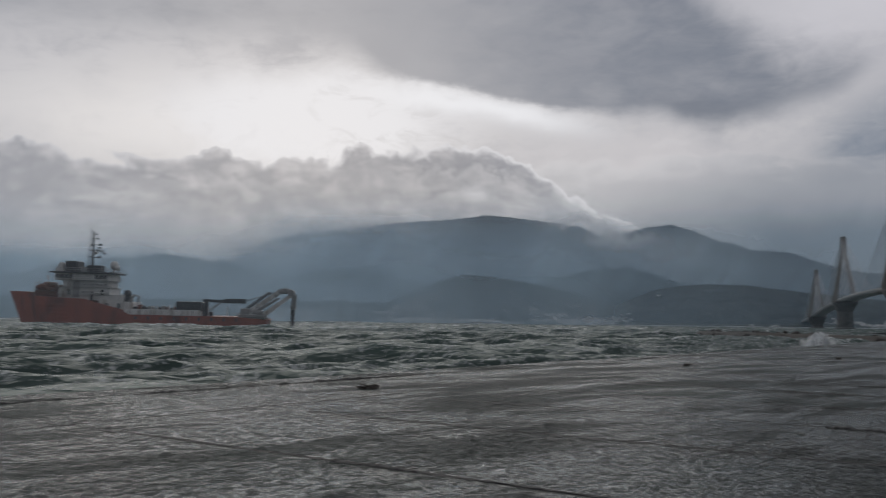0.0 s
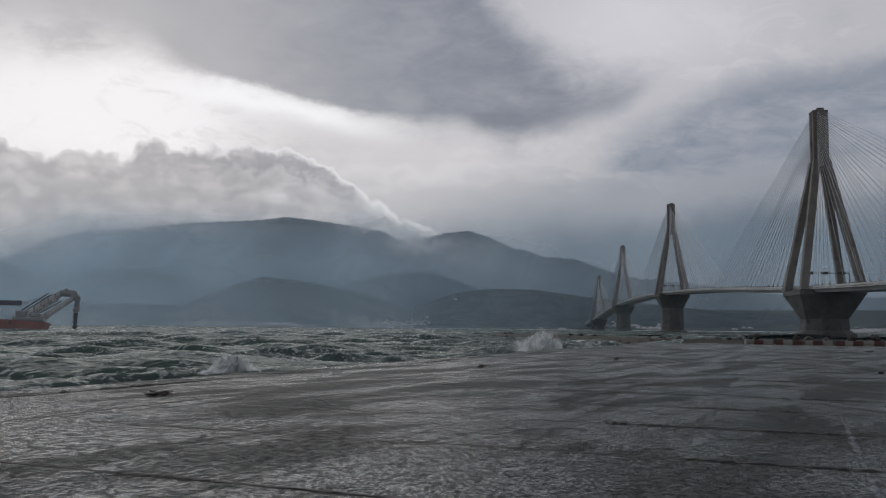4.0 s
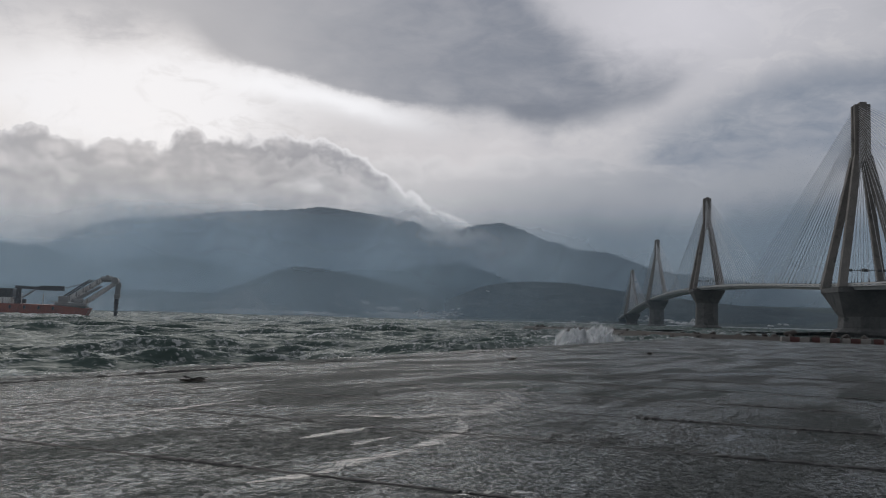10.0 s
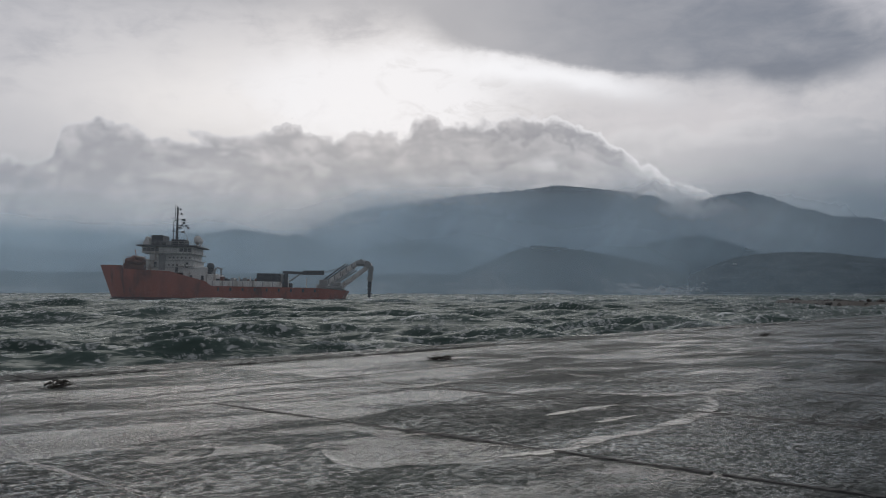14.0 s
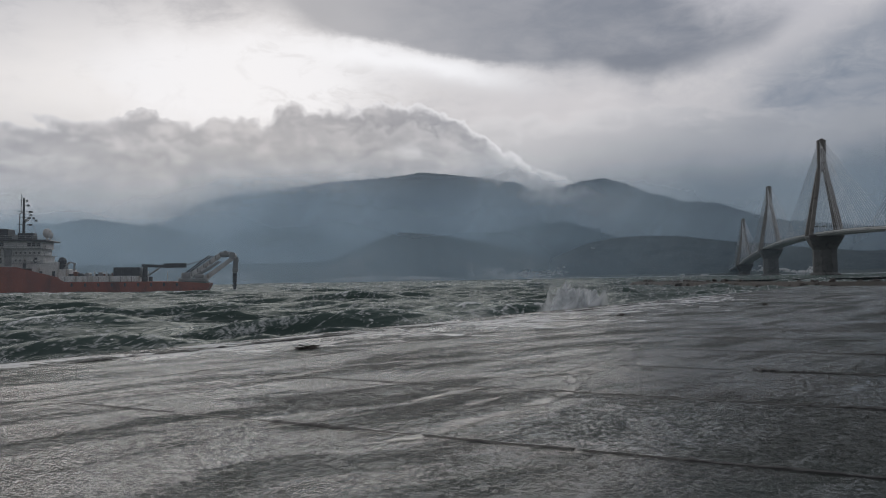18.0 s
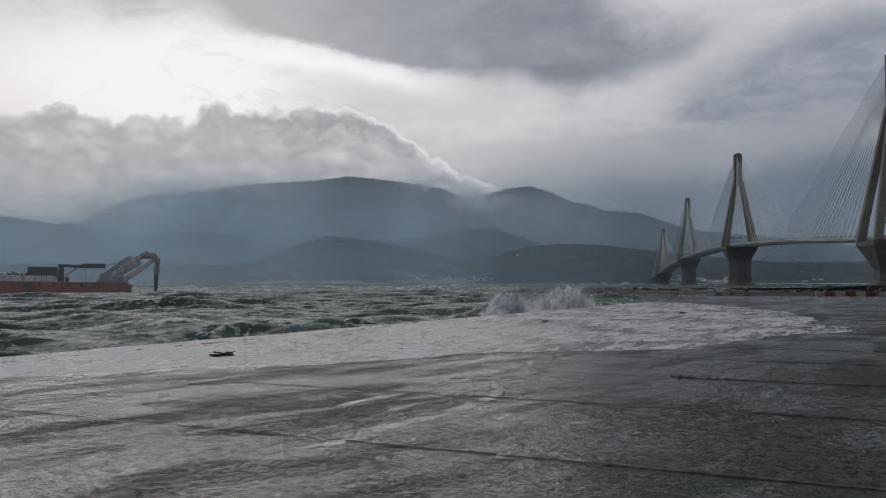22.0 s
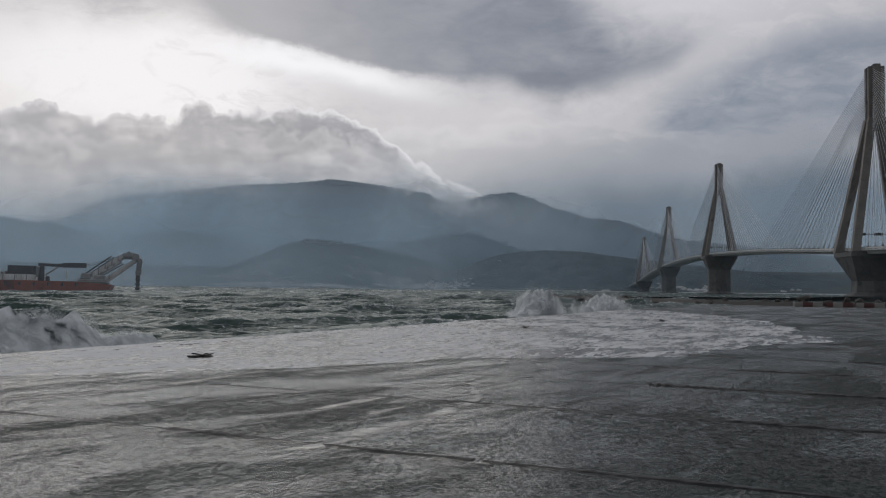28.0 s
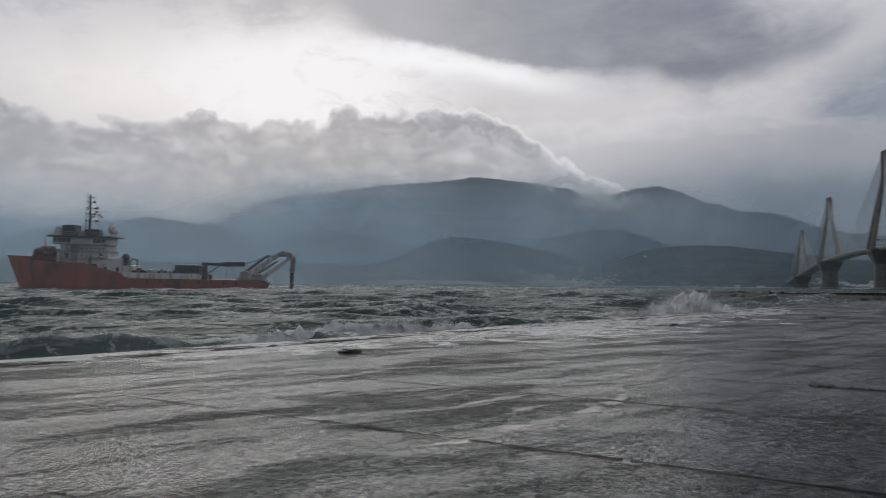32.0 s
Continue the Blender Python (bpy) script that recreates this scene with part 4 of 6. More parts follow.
# ---- the cable-stayed bridge ----
BRIDGE = pose(0, 0, 0, 0, 0, -0.12) @ pose(346.9, 466.4, 0.7, 0, 0, 71.5)
bridge = thing("cable_stayed_bridge", "long cable-stayed concrete bridge with four pylons across the strait", "bridge", BRIDGE)
DECK_AT = [(-420, 17.5), (-286, 21.5), (0, 28.0), (280, 41), (560, 49), (840, 52), (1120, 49), (1400, 41), (1680, 27.5), (1966, 18), (2060, 15)]


def deck_z(x):
    xs = [p[0] for p in DECK_AT]
    k = sum(float(np.interp(x + o, xs, [p[1] for p in DECK_AT])) for o in (-90, -45, 0, 45, 90)) / 5
    return k


def octagon(r, z, square):
    """Eight corners, from a regular ring to a square of the same half width."""
    c = r * (0.414 + 0.5 * square)
    return [(r, -c, z), (r, c, z), (c, r, z), (-c, r, z), (-r, c, z), (-r, -c, z), (-c, -r, z), (c, -r, z)]


def pylon(x, head_z):
    zd = deck_z(x) - 1.2
    shaft = Shape()
    low = max(4.0, zd - 17.5)
    shaft.rings([octagon(17.5, -6, 0), octagon(16.5, 1.0, 0), octagon(13.0, 3.2, 0), octagon(12.6, low, 0.05), octagon(18.8, zd - 3.4, 0.9), octagon(19.3, zd - 3.3, 0.95), octagon(19.3, zd - 0.4, 0.95)])
    for i in range(len(shaft.v)):
        shaft.v[i] = (shaft.v[i][0] + x, *shaft.v[i][1:])
    pier = part("pier_shaft", shaft, PIER_CONCRETE, bridge, "octagonal concrete pier flaring into a square capital")
    join = head_z - 37
    for i in (-1, 1):
        for j in (-1, 1):
            leg = Shape().beam((x + 17.0 * i, 17.0 * j, zd - 0.6), (x + 2.9 * i, 2.9 * j, join + 4), 4.6, 4.2, 4.2, 4.0, (0, 1, 0))
            part("pylon_leg", leg, BRIDGE_CONCRETE, pier)
    head = Shape()
    head.box(x - 4.9, x + 4.9, -2.1, 2.1, join, head_z, 0.3)
    head.box(x - 3.9, x - 0.9, -4.6, 4.6, join, head_z - 1.2, 0.3)
    head.box(x + 0.9, x + 3.9, -4.6, 4.6, join, head_z - 1.2, 0.3)
    head.box(x - 0.9, x + 0.9, -3.6, 3.6, join - 3, head_z - 3, 0.1)
    part("pylon_head", head, BRIDGE_CONCRETE, pier, "slotted concrete pylon head that anchors the stays")
    for k in range(4):
        rung = Shape().box(x - 3.6, x + 3.6, -4.85, -4.6, join + 8 + 7 * k, join + 9 + 7 * k, 0.05)
        part("anchor_rib", rung, BRIDGE_CONCRETE, pier)
    gantry = Shape()
    for y in (-9.5, 0, 9.5):
        gantry.box(x - 4.3, x - 3.7, y - 0.9 * 2.6, y + 0.9 * 2.6, zd + 9.6, zd + 11.2, 0.1)
    gantry.rod((x - 4, -14, zd + 10.4), (x - 4, 14, zd + 10.4), 0.22)
    for y in (-14, 14):
        gantry.rod((x - 4, y, zd), (x - 4, y, zd + 10.6), 0.25)
    part("sign_gantry", gantry, DARK_STEEL, pier, "dark sign gantry over the roadway")
    for side in (-1, 1):
        for plane in (-1, 1):
            for k in range(22):
                reach = 22 + 11.9 * k
                x2 = x + side * reach
                top_z = head_z - 33.5 + 31 * (k / 21) ** 0.8
                stay = Shape().rod((x + side * 3.4, plane * 2.4, top_z), (x2, plane * 11.6, deck_z(x2) + 0.6), 0.115, n=5, cap=False)
                part("stay_cable", stay, CABLE, pier)
                if x < 1000:
                    low, up = Vector((x2, plane * 11.6, deck_z(x2))), Vector((x + side * 3.4, plane * 2.4, top_z))
                    foot = low + (up - low).normalized() * 4.2
                    sleeve = Shape().rod(low, foot, 0.30, 0.22, 6)
                    sleeve.box(low.x - 0.45, low.x + 0.45, low.y - 0.4, low.y + 0.4, low.z - 0.1, low.z + 2.0, 0.05)
                    part("anchor_sleeve", sleeve, DARK_STEEL, pier)
    return pier


for x, z in ((0, 140.6), (560, 162.2), (1120, 162.2), (1680, 138.6)):
    pylon(x, z)

xs = np.arange(-420, 2061, 10.0)
girder = Shape()
prof = [(-13.8, 0.0), (-13.8, -0.7), (-11.8, -0.9), (-10.8, -2.6), (-9.4, -2.6), (-8.6, -0.8), (8.6, -0.8), (9.4, -2.6), (10.8, -2.6), (11.8, -0.9), (13.8, -0.7), (13.8, 0.0)]
girder.rings([[(x, y, deck_z(x) + z) for y, z in prof] for x in xs])
deck = part("girder", girder, BRIDGE_STEEL, bridge, "long grey composite deck with two edge girders")
for y in (-13.5, 13.5):
    rail = Shape()
    rail.rings([[(x, y + dy, deck_z(x) + z) for dy, z in ((-0.12, 0.35), (0.12, 0.35), (0.12, 1.35), (-0.12, 1.35))] for x in xs])
    part("parapet", rail, RAIL_PALE, deck, "pale steel parapet")
beams = Shape()
for x in np.arange(-420, 700, 4.0):
    z = deck_z(x)
    beams.box(x - 0.25, x + 0.25, -10, 10, z - 2.2, z - 0.8)
tagged(part("cross_beams", beams, BRIDGE_STEEL, deck), kind="stuff")
for x in list(np.arange(-400, 620, 40.0)) + list(np.arange(620, 2040, 56.0)):
    for y in (-12.6, 12.6):
        post = Shape()
        z = deck_z(x)
        post.rod((x, y, z), (x, y, z + 9.0), 0.16, 0.10, 6)
        post.rod((x, y, z + 9.0), (x, y - math.copysign(1.8, y), z + 9.5), 0.09, 0.09, 5)
        part("lamp_post", post, RAIL_PALE, deck)


# ---- the red work ship ----
SHIP = pose(-148.6, 298.0, 0.1, 0, 0, 6.7)
ship = thing("work_ship", "red-hulled work ship with white house and crane, riding the waves", "ship", SHIP)
ship.scale = (1.16, 1.16, 1.20)
# local x runs aft from the bow, y across, z up from the waterline
def sheer(x):
    return float(np.interp(x, [0, 8.4, 8.9, 23, 33.6, 36, 66, 76], [9.7, 9.5, 8.5, 8.0, 5.3, 3.9, 3.9, 3.3]))


hull_stations = [0, 0.6, 1.6, 3.2, 5.5, 8.4, 8.9, 12, 16, 20, 23, 26, 29, 32, 33.6, 36, 42, 50, 58, 66, 71, 74, 75.6, 76]


def hull_loop(x, lo, hi, steps):
    """One frame of the hull from height lo to hi (as parts of the sheer)."""
    top = sheer(x)
    full = 8.0 * (1 - max(0, 1 - x / 17.0) ** 2.2)
    if x > 66:
        full *= 1 - 0.16 * ((x - 66) / 10) ** 2
    side = []
    for i in range(steps + 1):
        z = lo + (hi - lo) * i / steps if hi is not None else lo + (top - lo) * i / steps
        fine = 0.55 + 0.45 * min(1, max(0, (z + 3) / 9)) ** 0.8 if x < 18 else 0.9 + 0.1 * min(1, max(0, (z + 3) / 4))
        mixk = min(1, max(0, (x - 6) / 16))
        fine = fine * (1 - mixk) + (0.93 + 0.07 * min(1, max(0, (z + 3) / 4))) * mixk
        lean = 3.9 * (1 - max(-0.3, z) / 9.7) * max(0, 1 - x / 14) - 2.2 * max(0, (z / 3.3 - 1)) * (x > 75) * 0
        aft = -1.6 * (1 - max(-3, z) / 3.3) * max(0, (x - 70) / 6) if x > 70 else 0
        side.append((x + lean + aft, full * fine, z))
    return [(a, -b, c) for a, b, c in side] + [(a, b, c) for a, b, c in reversed(side)]


hull = Shape().rings([hull_loop(x, 0.35, None, 7) for x in hull_stations])
part("hull", hull, HULL_RED, ship, "weathered red hull with raked bow", smooth=False)
lower = Shape().rings([hull_loop(x, -3.0, 0.346, 4) for x in hull_stations])
part("boot_topping", lower, HULL_LOW, ship, "dark lower hull at the waterline")


def sbox(name, x0, x1, y, z0, z1, material, label="", parent=None, bevel=0.12, y0=None):
    return part(name, Shape().box(x0, x1, -y if y0 is None else y0, y, z0, z1, bevel), material, parent or ship, label)


# bulwark stripe and deck houses
for y in (-7.7, 7.5):
    sbox("deck_bulwark", 34.5, 56.5, y + 0.2, 3.9, 5.5, SHIP_WHITE, "white bulwark along the work deck", y0=y)
    for i in range(7):
        sbox("bulwark_stay", 36 + 3 * i, 36.2 + 3 * i, y + 0.32, 3.9, 5.4, SHIP_GREY, y0=y - 0.12, bevel=0.02)
house = sbox("deckhouse", 15.8, 30.0, 6.4, 7.6, 12.0, SHIP_WHITE, "white streaked accommodation block")
sbox("upper_deckhouse", 16.6, 29.4, 5.9, 12.0, 14.4, SHIP_WHITE, "white upper accommodation deck")
sbox("aft_house", 27, 33.8, 6.6, 4.5, 9.4, SHIP_WHITE, "stepped white house abaft the bridge")
sbox("aft_house_step", 33.8, 36.5, 5.6, 4.5, 7.4, SHIP_WHITE)
# box proud of the wall, its grey standing in for the recess's shade
sbox("house_recess", 19.6, 21.6, 6.5, 8.4, 14.0, SHIP_GREY, "grey box standing for shade in the stair recess", bevel=0.05)
for z in (9.2, 11.9, 14.3):
    sbox("walkway", 15.4, 30.6, 6.9, z, z + 0.14, SHIP_GREY, bevel=0.03)
for i in range(6):
    for z in (10.0, 12.7):
        x = 22.4 + 1.2 * i
        sbox("porthole", x, x + 0.55, 6.43 if z < 12 else 5.93, z, z + 0.65, GLASS_DARK, y0=-(6.43 if z < 12 else 5.93), parent=house, bevel=0.06)
wheel = sbox("wheelhouse", 14.6, 29.6, 6.9, 14.44, 16.4, SHIP_WHITE, "wheelhouse with a dark band of windows")
for i in (0, 1, 2, 3, 9, 10, 11):
    x = 14.9 + 1.21 * i
    sbox("bridge_window", x, x + 1.06, 6.96, 14.95, 16.0, GLASS_DARK, y0=-6.96, parent=wheel, bevel=0.04)
for i in range(8):
    y = -6.2 + 1.58 * i
    part("bridge_window", Shape().box(14.54, 14.62, y, y + 1.3, 14.95, 16.0, 0.02), GLASS_DARK, wheel)
roof = sbox("bridge_roof", 13.3, 31.2, 8.2, 16.4, 16.85, SHIP_DARK, "dark overhanging bridge roof")
for y in (-8.1, 8.1):
    rails = Shape()
    for i in range(11):
        rails.rod((13.5 + 1.75 * i, y, 16.85), (13.5 + 1.75 * i, y, 17.9), 0.05, n=5)
    for z in (17.35, 17.9):
        rails.rod((13.5, y, z), (31.0, y, z), 0.05, n=5)
    part("roof_rail", rails, SHIP_GREY, roof)
sbox("funnel_casing", 16.6, 20.0, 2.6, 16.85, 19.9, SHIP_DARK, "black funnel casing on the bridge roof", y0=-4.6)
sbox("equipment_locker", 20.4, 22.2, 2.0, 16.85, 18.4, SHIP_GREY)
sbox("mast_base", 22.0, 26.2, 2.2, 16.85, 18.9, SHIP_DARK, "dark mast foot")
mast = Shape()
mast.rod((23.0, 0, 18.8), (23.0, 0, 28.2), 0.42, 0.22, 8)
mast.rod((21.9, 0, 16.9), (21.9, 0, 24.0), 0.16, 0.12, 6)
mast.rod((21.9, 0, 24.0), (23.0, 0, 24.6), 0.12, n=6)
mast.rod((22.3, 0, 24.2), (22.3, 0, 29.3), 0.10, 0.06, 6)
mast_ob = part("mast", mast, SHIP_DARK, ship, "tall dark lattice signal mast")
for z, wide in ((21.2, 2.4), (23.0, 1.9), (24.6, 2.6), (26.2, 1.6), (27.4, 1.2)):
    arm = Shape().rod((23.0 - wide * 0.45, -wide, z), (23.0 + wide * 0.55, wide, z), 0.09, n=6)
    arm.box(23.0 + wide * 0.4, 23.0 + wide * 0.75, wide * 0.5, wide * 0.9, z - 0.2, z + 0.3, 0.05)
    part("yard", arm, SHIP_DARK, mast_ob)
radar = Shape().box(23.6, 24.0, -1.9, 1.9, 22.2, 22.6, 0.1)
radar.rod((23.2, 0, 21.6), (23.8, 0, 22.2), 0.15, n=6)
part("radar_scanner", radar, SHIP_GREY, mast_ob)
flags = Shape()
for x, z in ((24.6, 23.4), (25.3, 22.6), (26.0, 22.0)):
    flags.box(x, x + 0.75, -0.05, 0.05, z, z + 0.55, 0.02)
flags.rod((24.2, 0, 24.4), (27.0, 0, 17.0), 0.04, n=5)
part("signal_flags", flags, SHIP_DARK, mast_ob)
for x, y, r in ((28.8, 2.5, 1.25), (15.2, -3.0, 0.9), (31.2, -3.2, 0.7)):
    dome = Shape().ball((x, y, 17.2 + r * 1.5), r, 8, 1.1)
    dome.rod((x, y, 16.85), (x, y, 17.3 + r * 0.6), r * 0.35, n=8)
    part("satellite_dome", dome, SHIP_WHITE, roof, "white satellite dome", smooth=True)
whips = Shape()
for x, y, z in ((14.9, 4.0, 22.6), (20.2, 5.0, 21.2), (30.4, 3.0, 20.3), (27.2, -4.0, 20.6)):
    whips.rod((x, y, 16.85), (x - 0.15, y, z), 0.06, 0.03, 5)
part("whip_antennas", whips, SHIP_GREY, roof)
deflector = Shape().rings([[(14.0, -5, 16.85), (16.4, -5, 16.85), (15.6, -5, 19.4), (15.2, -5, 19.4)], [(14.0, 1, 16.85), (16.4, 1, 16.85), (15.6, 1, 19.4), (15.2, 1, 19.4)]])
part("wind_deflector", deflector, SHIP_WHITE, roof)
# forecastle gear
gear = Shape()
gear.box(8.8, 15.6, -5.5, 5.5, 8.4, 10.2, 0.2)
gear.box(10.0, 14.8, -4.2, 4.2, 10.2, 11.6, 0.3)
for x, z in ((9.6, 10.9), (11.5, 12.2), (13.6, 12.3)):
    gear.rod((x, -4.6, z - 0.4), (x, 4.6, z - 0.4), 0.75, n=10)
part("forecastle_gear", gear, SHIP_RUST, ship, "rust-red winches and boats on the foredeck")
fore = Shape()
for i in range(6):
    fore.rod((9.0 + 1.3 * i, -6.0, 9.5), (9.0 + 1.3 * i, -6.0, 12.4 + (i % 2)), 0.06, n=5)
fore.rod((9, -6, 12.2), (16, -6, 12.2), 0.06, n=5)
fore.rod((11.2, 0, 11), (10.4, 0, 14.4), 0.14, n=6)
part("foredeck_rail", fore, SHIP_RUST, ship)
# abaft the house
fan = Shape().ball((34.3, -3.0, 9.6), 1.25, 8)
fan.box(33.2, 35.6, -4.2, -1.8, 7.4, 8.9, 0.15)
part("vent_cowl", fan, SHIP_DARK, ship, "round black ventilator cowl", smooth=False)
davit = Shape()
davit.beam((35.2, -4.5, 7.4), (36.6, -4.5, 9.4), 0.4, 0.5)
davit.beam((36.6, -4.5, 9.4), (38.4, -4.5, 8.9), 0.35, 0.4)
davit.rod((37.9, -4.5, 8.9), (37.9, -4.5, 7.0), 0.25, n=6)
part("davit", davit, SHIP_GREY, ship)
rng = random.Random(12)
for i in range(12):
    x = 36.5 + 1.15 * i
    h = rng.uniform(0.4, 1.5)
    sbox("deck_gear", x, x + rng.uniform(0.7, 1.6), -1.5 - 4 * rng.random() + 1.8, 4.6, 5.2 + h, rng.choice([SHIP_GREY, SHIP_DARK, SHIP_WHITE, SHIP_RUST]), y0=-6.0 + 2 * rng.random())
sbox("work_deck", 36, 75, 7.2, 3.3, 3.7, DECK_GREEN, "worn green work deck")
for i in range(8):
    x = 41.5 + rng.uniform(0, 8)
    part("vent_pipe", Shape().rod((x, -5, 3.7), (x, -5, 6.0 + rng.random()), 0.13, n=6), SHIP_GREY, ship)
box_ob = sbox("deck_container", 49.0, 56.2, 6.2, 5.1, 7.9, SHIP_DARK, "dark blue steel container on deck", y0=-6.6, bevel=0.08)
for i in range(12):
    part("rib", Shape().box(49.25 + 0.58 * i, 49.5 + 0.58 * i, -6.68, -6.6, 5.25, 7.75), SHIP_DARK, box_ob)
sbox("container_stand", 49.2, 56.0, 6.0, 3.7, 5.096, SHIP_WHITE, y0=-6.5)
crane = Shape().rod((57.2, -4, 3.7), (57.4, -4, 8.0), 0.8, 0.65, 10)
crane.box(56.5, 59.4, -5.0, -3.0, 4.0, 5.2, 0.1)
crane_ob = part("deck_crane", crane, SHIP_DARK, ship, "dark folded deck crane")
part("boom", Shape().beam((56.4, -4, 8.4), (63.0, -4, 8.2), 0.9, 0.8), SHIP_DARK, crane_ob)
part("boom", Shape().beam((62.6, -4, 8.35), (69.0, -4, 8.45), 1.1, 1.3), SHIP_DARK, crane_ob)
part("hydraulic_ram", Shape().rod((58.0, -4, 5.4), (61.6, -4, 7.9), 0.22, n=6), SHIP_GREY, crane_ob)
# stern crane: two pale arms, a knuckle and a hanging tool
frame_base = Shape().box(66.8, 74.6, -5.4, 5.4, 3.7, 4.7, 0.2)
frame_base.box(67.6, 70.2, -5.2, -2.6, 4.7, 6.4, 0.2)
frame_base.box(71.4, 74.2, -5.2, -2.2, 4.7, 5.9, 0.3)
stern = part("stern_crane", frame_base, SHIP_GREY, ship, "big pale stern crane with a hanging dark tool")
for y in (-4.2, 4.2):
    part("arm", Shape().beam((69.0, y, 4.9), (79.2, y, 11.9), 0.9, 1.15, 0.8, 0.9), SHIP_WHITE, stern, "pale painted crane arm")
    part("arm", Shape().beam((73.8, y, 4.4), (82.3, y, 10.7), 0.9, 1.05, 0.8, 0.8), SHIP_WHITE, stern, "pale painted crane arm")
    part("hydraulic_ram", Shape().rod((68.2, y, 5.8), (75.6, y, 11.3), 0.22, n=6), SHIP_DARK, stern)
    part("hydraulic_ram", Shape().rod((71.0, y, 5.0), (78.4, y, 9.6), 0.3, 0.2, 6), SHIP_GREY, stern)
    for i in range(5):
        u = 0.15 + 0.17 * i
        part("arm_plate", Shape().box(69.0 + 10.2 * u - 0.25, 69.0 + 10.2 * u + 0.25, y - 0.5, y + 0.5, 4.9 + 7.0 * u - 0.7, 4.9 + 7.0 * u + 0.7, 0.1), SHIP_GREY, stern)
for u in (0.25, 0.6, 0.9):
    part("cross_tie", Shape().rod((69.0 + 10.2 * u, -4.2, 4.9 + 7.0 * u), (69.0 + 10.2 * u, 4.2, 4.9 + 7.0 * u), 0.3, n=6), SHIP_GREY, stern)
knuckle = Shape().box(78.4, 81.6, -4.9, -3.4, 10.9, 12.3, 0.4)
knuckle.box(78.4, 81.6, 3.4, 4.9, 10.9, 12.3, 0.4)
knuckle.box(79.4, 82.0, -4.0, 4.0, 11.2, 12.4, 0.4)
knuckle.rod((82.2, -5, 11.2), (82.2, 5, 11.2), 1.0, n=10)
knuckle.rod((80.2, -5, 12.2), (80.2, 5, 12.2), 0.55, n=8)
knuckle.beam((81.4, -4.6, 11.6), (84.0, -4.6, 9.4), 0.5, 0.7)
part("knuckle", knuckle, SHIP_GREY, stern, "heavy grey crosshead with sheaves")
tool = Shape().beam((83.1, 0, 10.8), (82.8, 0, 6.2), 1.7, 1.5, 1.5, 1.3)
tool.box(82.0, 83.8, -1.1, 1.1, 6.6, 7.5, 0.1)
tool.beam((82.5, 0.5, 10.6), (82.2, 0.5, 5.0), 0.3, 0.3)
part("hanging_tool", tool, SHIP_GREY, stern, "grey-brown dredging ladder hanging from the crane")
tip = Shape().beam((82.8, 0, 6.3), (82.7, 0, 1.4), 1.2, 1.1, 0.9, 0.8)
for z in (2.4, 3.6, 4.8):
    tip.box(82.0, 83.5, -0.85, 0.85, z, z + 0.35, 0.08)
part("tool_tip", tip, SHIP_DARK, stern, "dark lower end of the hanging tool")
wire = Shape()
for y in (-3.0, 3.0):
    wire.rod((68.8, y, 8.6), (79.5, y, 11.9), 0.07, n=5)
part("wire", wire, SHIP_DARK, stern)
# decks, doors, ladders and rails of the house
for z, y, x0, x1 in ((9.34, 6.85, 15.6, 30.4), (12.04, 6.85, 15.6, 30.4), (14.44, 7.9, 13.6, 31.0)):
    for side in (-1, 1):
        r = Shape()
        for i in range(10):
            x = x0 + (x1 - x0) * i / 9
            r.rod((x, side * y, z), (x, side * y, z + 1.0), 0.045, n=5)
        for h in (0.5, 1.0):
            r.rod((x0, side * y, z + h), (x1, side * y, z + h), 0.045, n=5)
        part("deck_rail", r, SHIP_GREY, house)
for x, z in ((18.2, 9.4), (24.6, 7.7), (27.6, 9.4), (29.0, 5.0), (32.4, 5.0)):
    part("door", Shape().box(x, x + 0.8, -6.66 if x > 28.5 else -6.46, -6.4, z, z + 1.9, 0.03), SHIP_DARK, house)
ladder = Shape()
for x in (20.3, 20.9):
    ladder.rod((x, -6.7, 8.4), (x, -6.7, 14.4), 0.06, n=5)
for i in range(14):
    ladder.rod((20.3, -6.7, 8.7 + 0.42 * i), (20.9, -6.7, 8.7 + 0.42 * i), 0.04, n=5)
part("ladder", ladder, SHIP_GREY, house)
raft = Shape()
for x in (26.2, 28.0):
    raft.rod((x, -7.2, 10.1), (x + 1.2, -7.2, 10.1), 0.42, n=10)
part("life_raft", raft, SHIP_WHITE, house, "white life-raft canisters")
boat = Shape().rings([[(9.2 + 5.4 * u, -5.9 + 1.1 * math.cos(t) * math.sin(math.pi * u) ** 0.5, 11.0 + 0.9 * math.sin(t) * math.sin(math.pi * u) ** 0.4) for t in np.linspace(0, 2 * math.pi, 10, endpoint=False)] for u in np.linspace(0.04, 0.96, 9)])
part("lifeboat", boat, SHIP_RUST, ship, "dark orange-brown lifeboat on its davits")
post = Shape()
for x in (43.8, 47.2, 58.6, 64.0):
    post.rod((x, -6.6, 3.7), (x, -6.6, 6.8), 0.12, n=6)
part("deck_stanchions", post, SHIP_WHITE, ship)
fender = Shape()
for i in range(9):
    x = 38 + 3.6 * i
    fender.rod((x, -8.15, 2.6), (x, -8.15, 3.5), 0.28, n=8)
part("fenders", fender, SHIP_DARK, ship, "black rubber fenders")
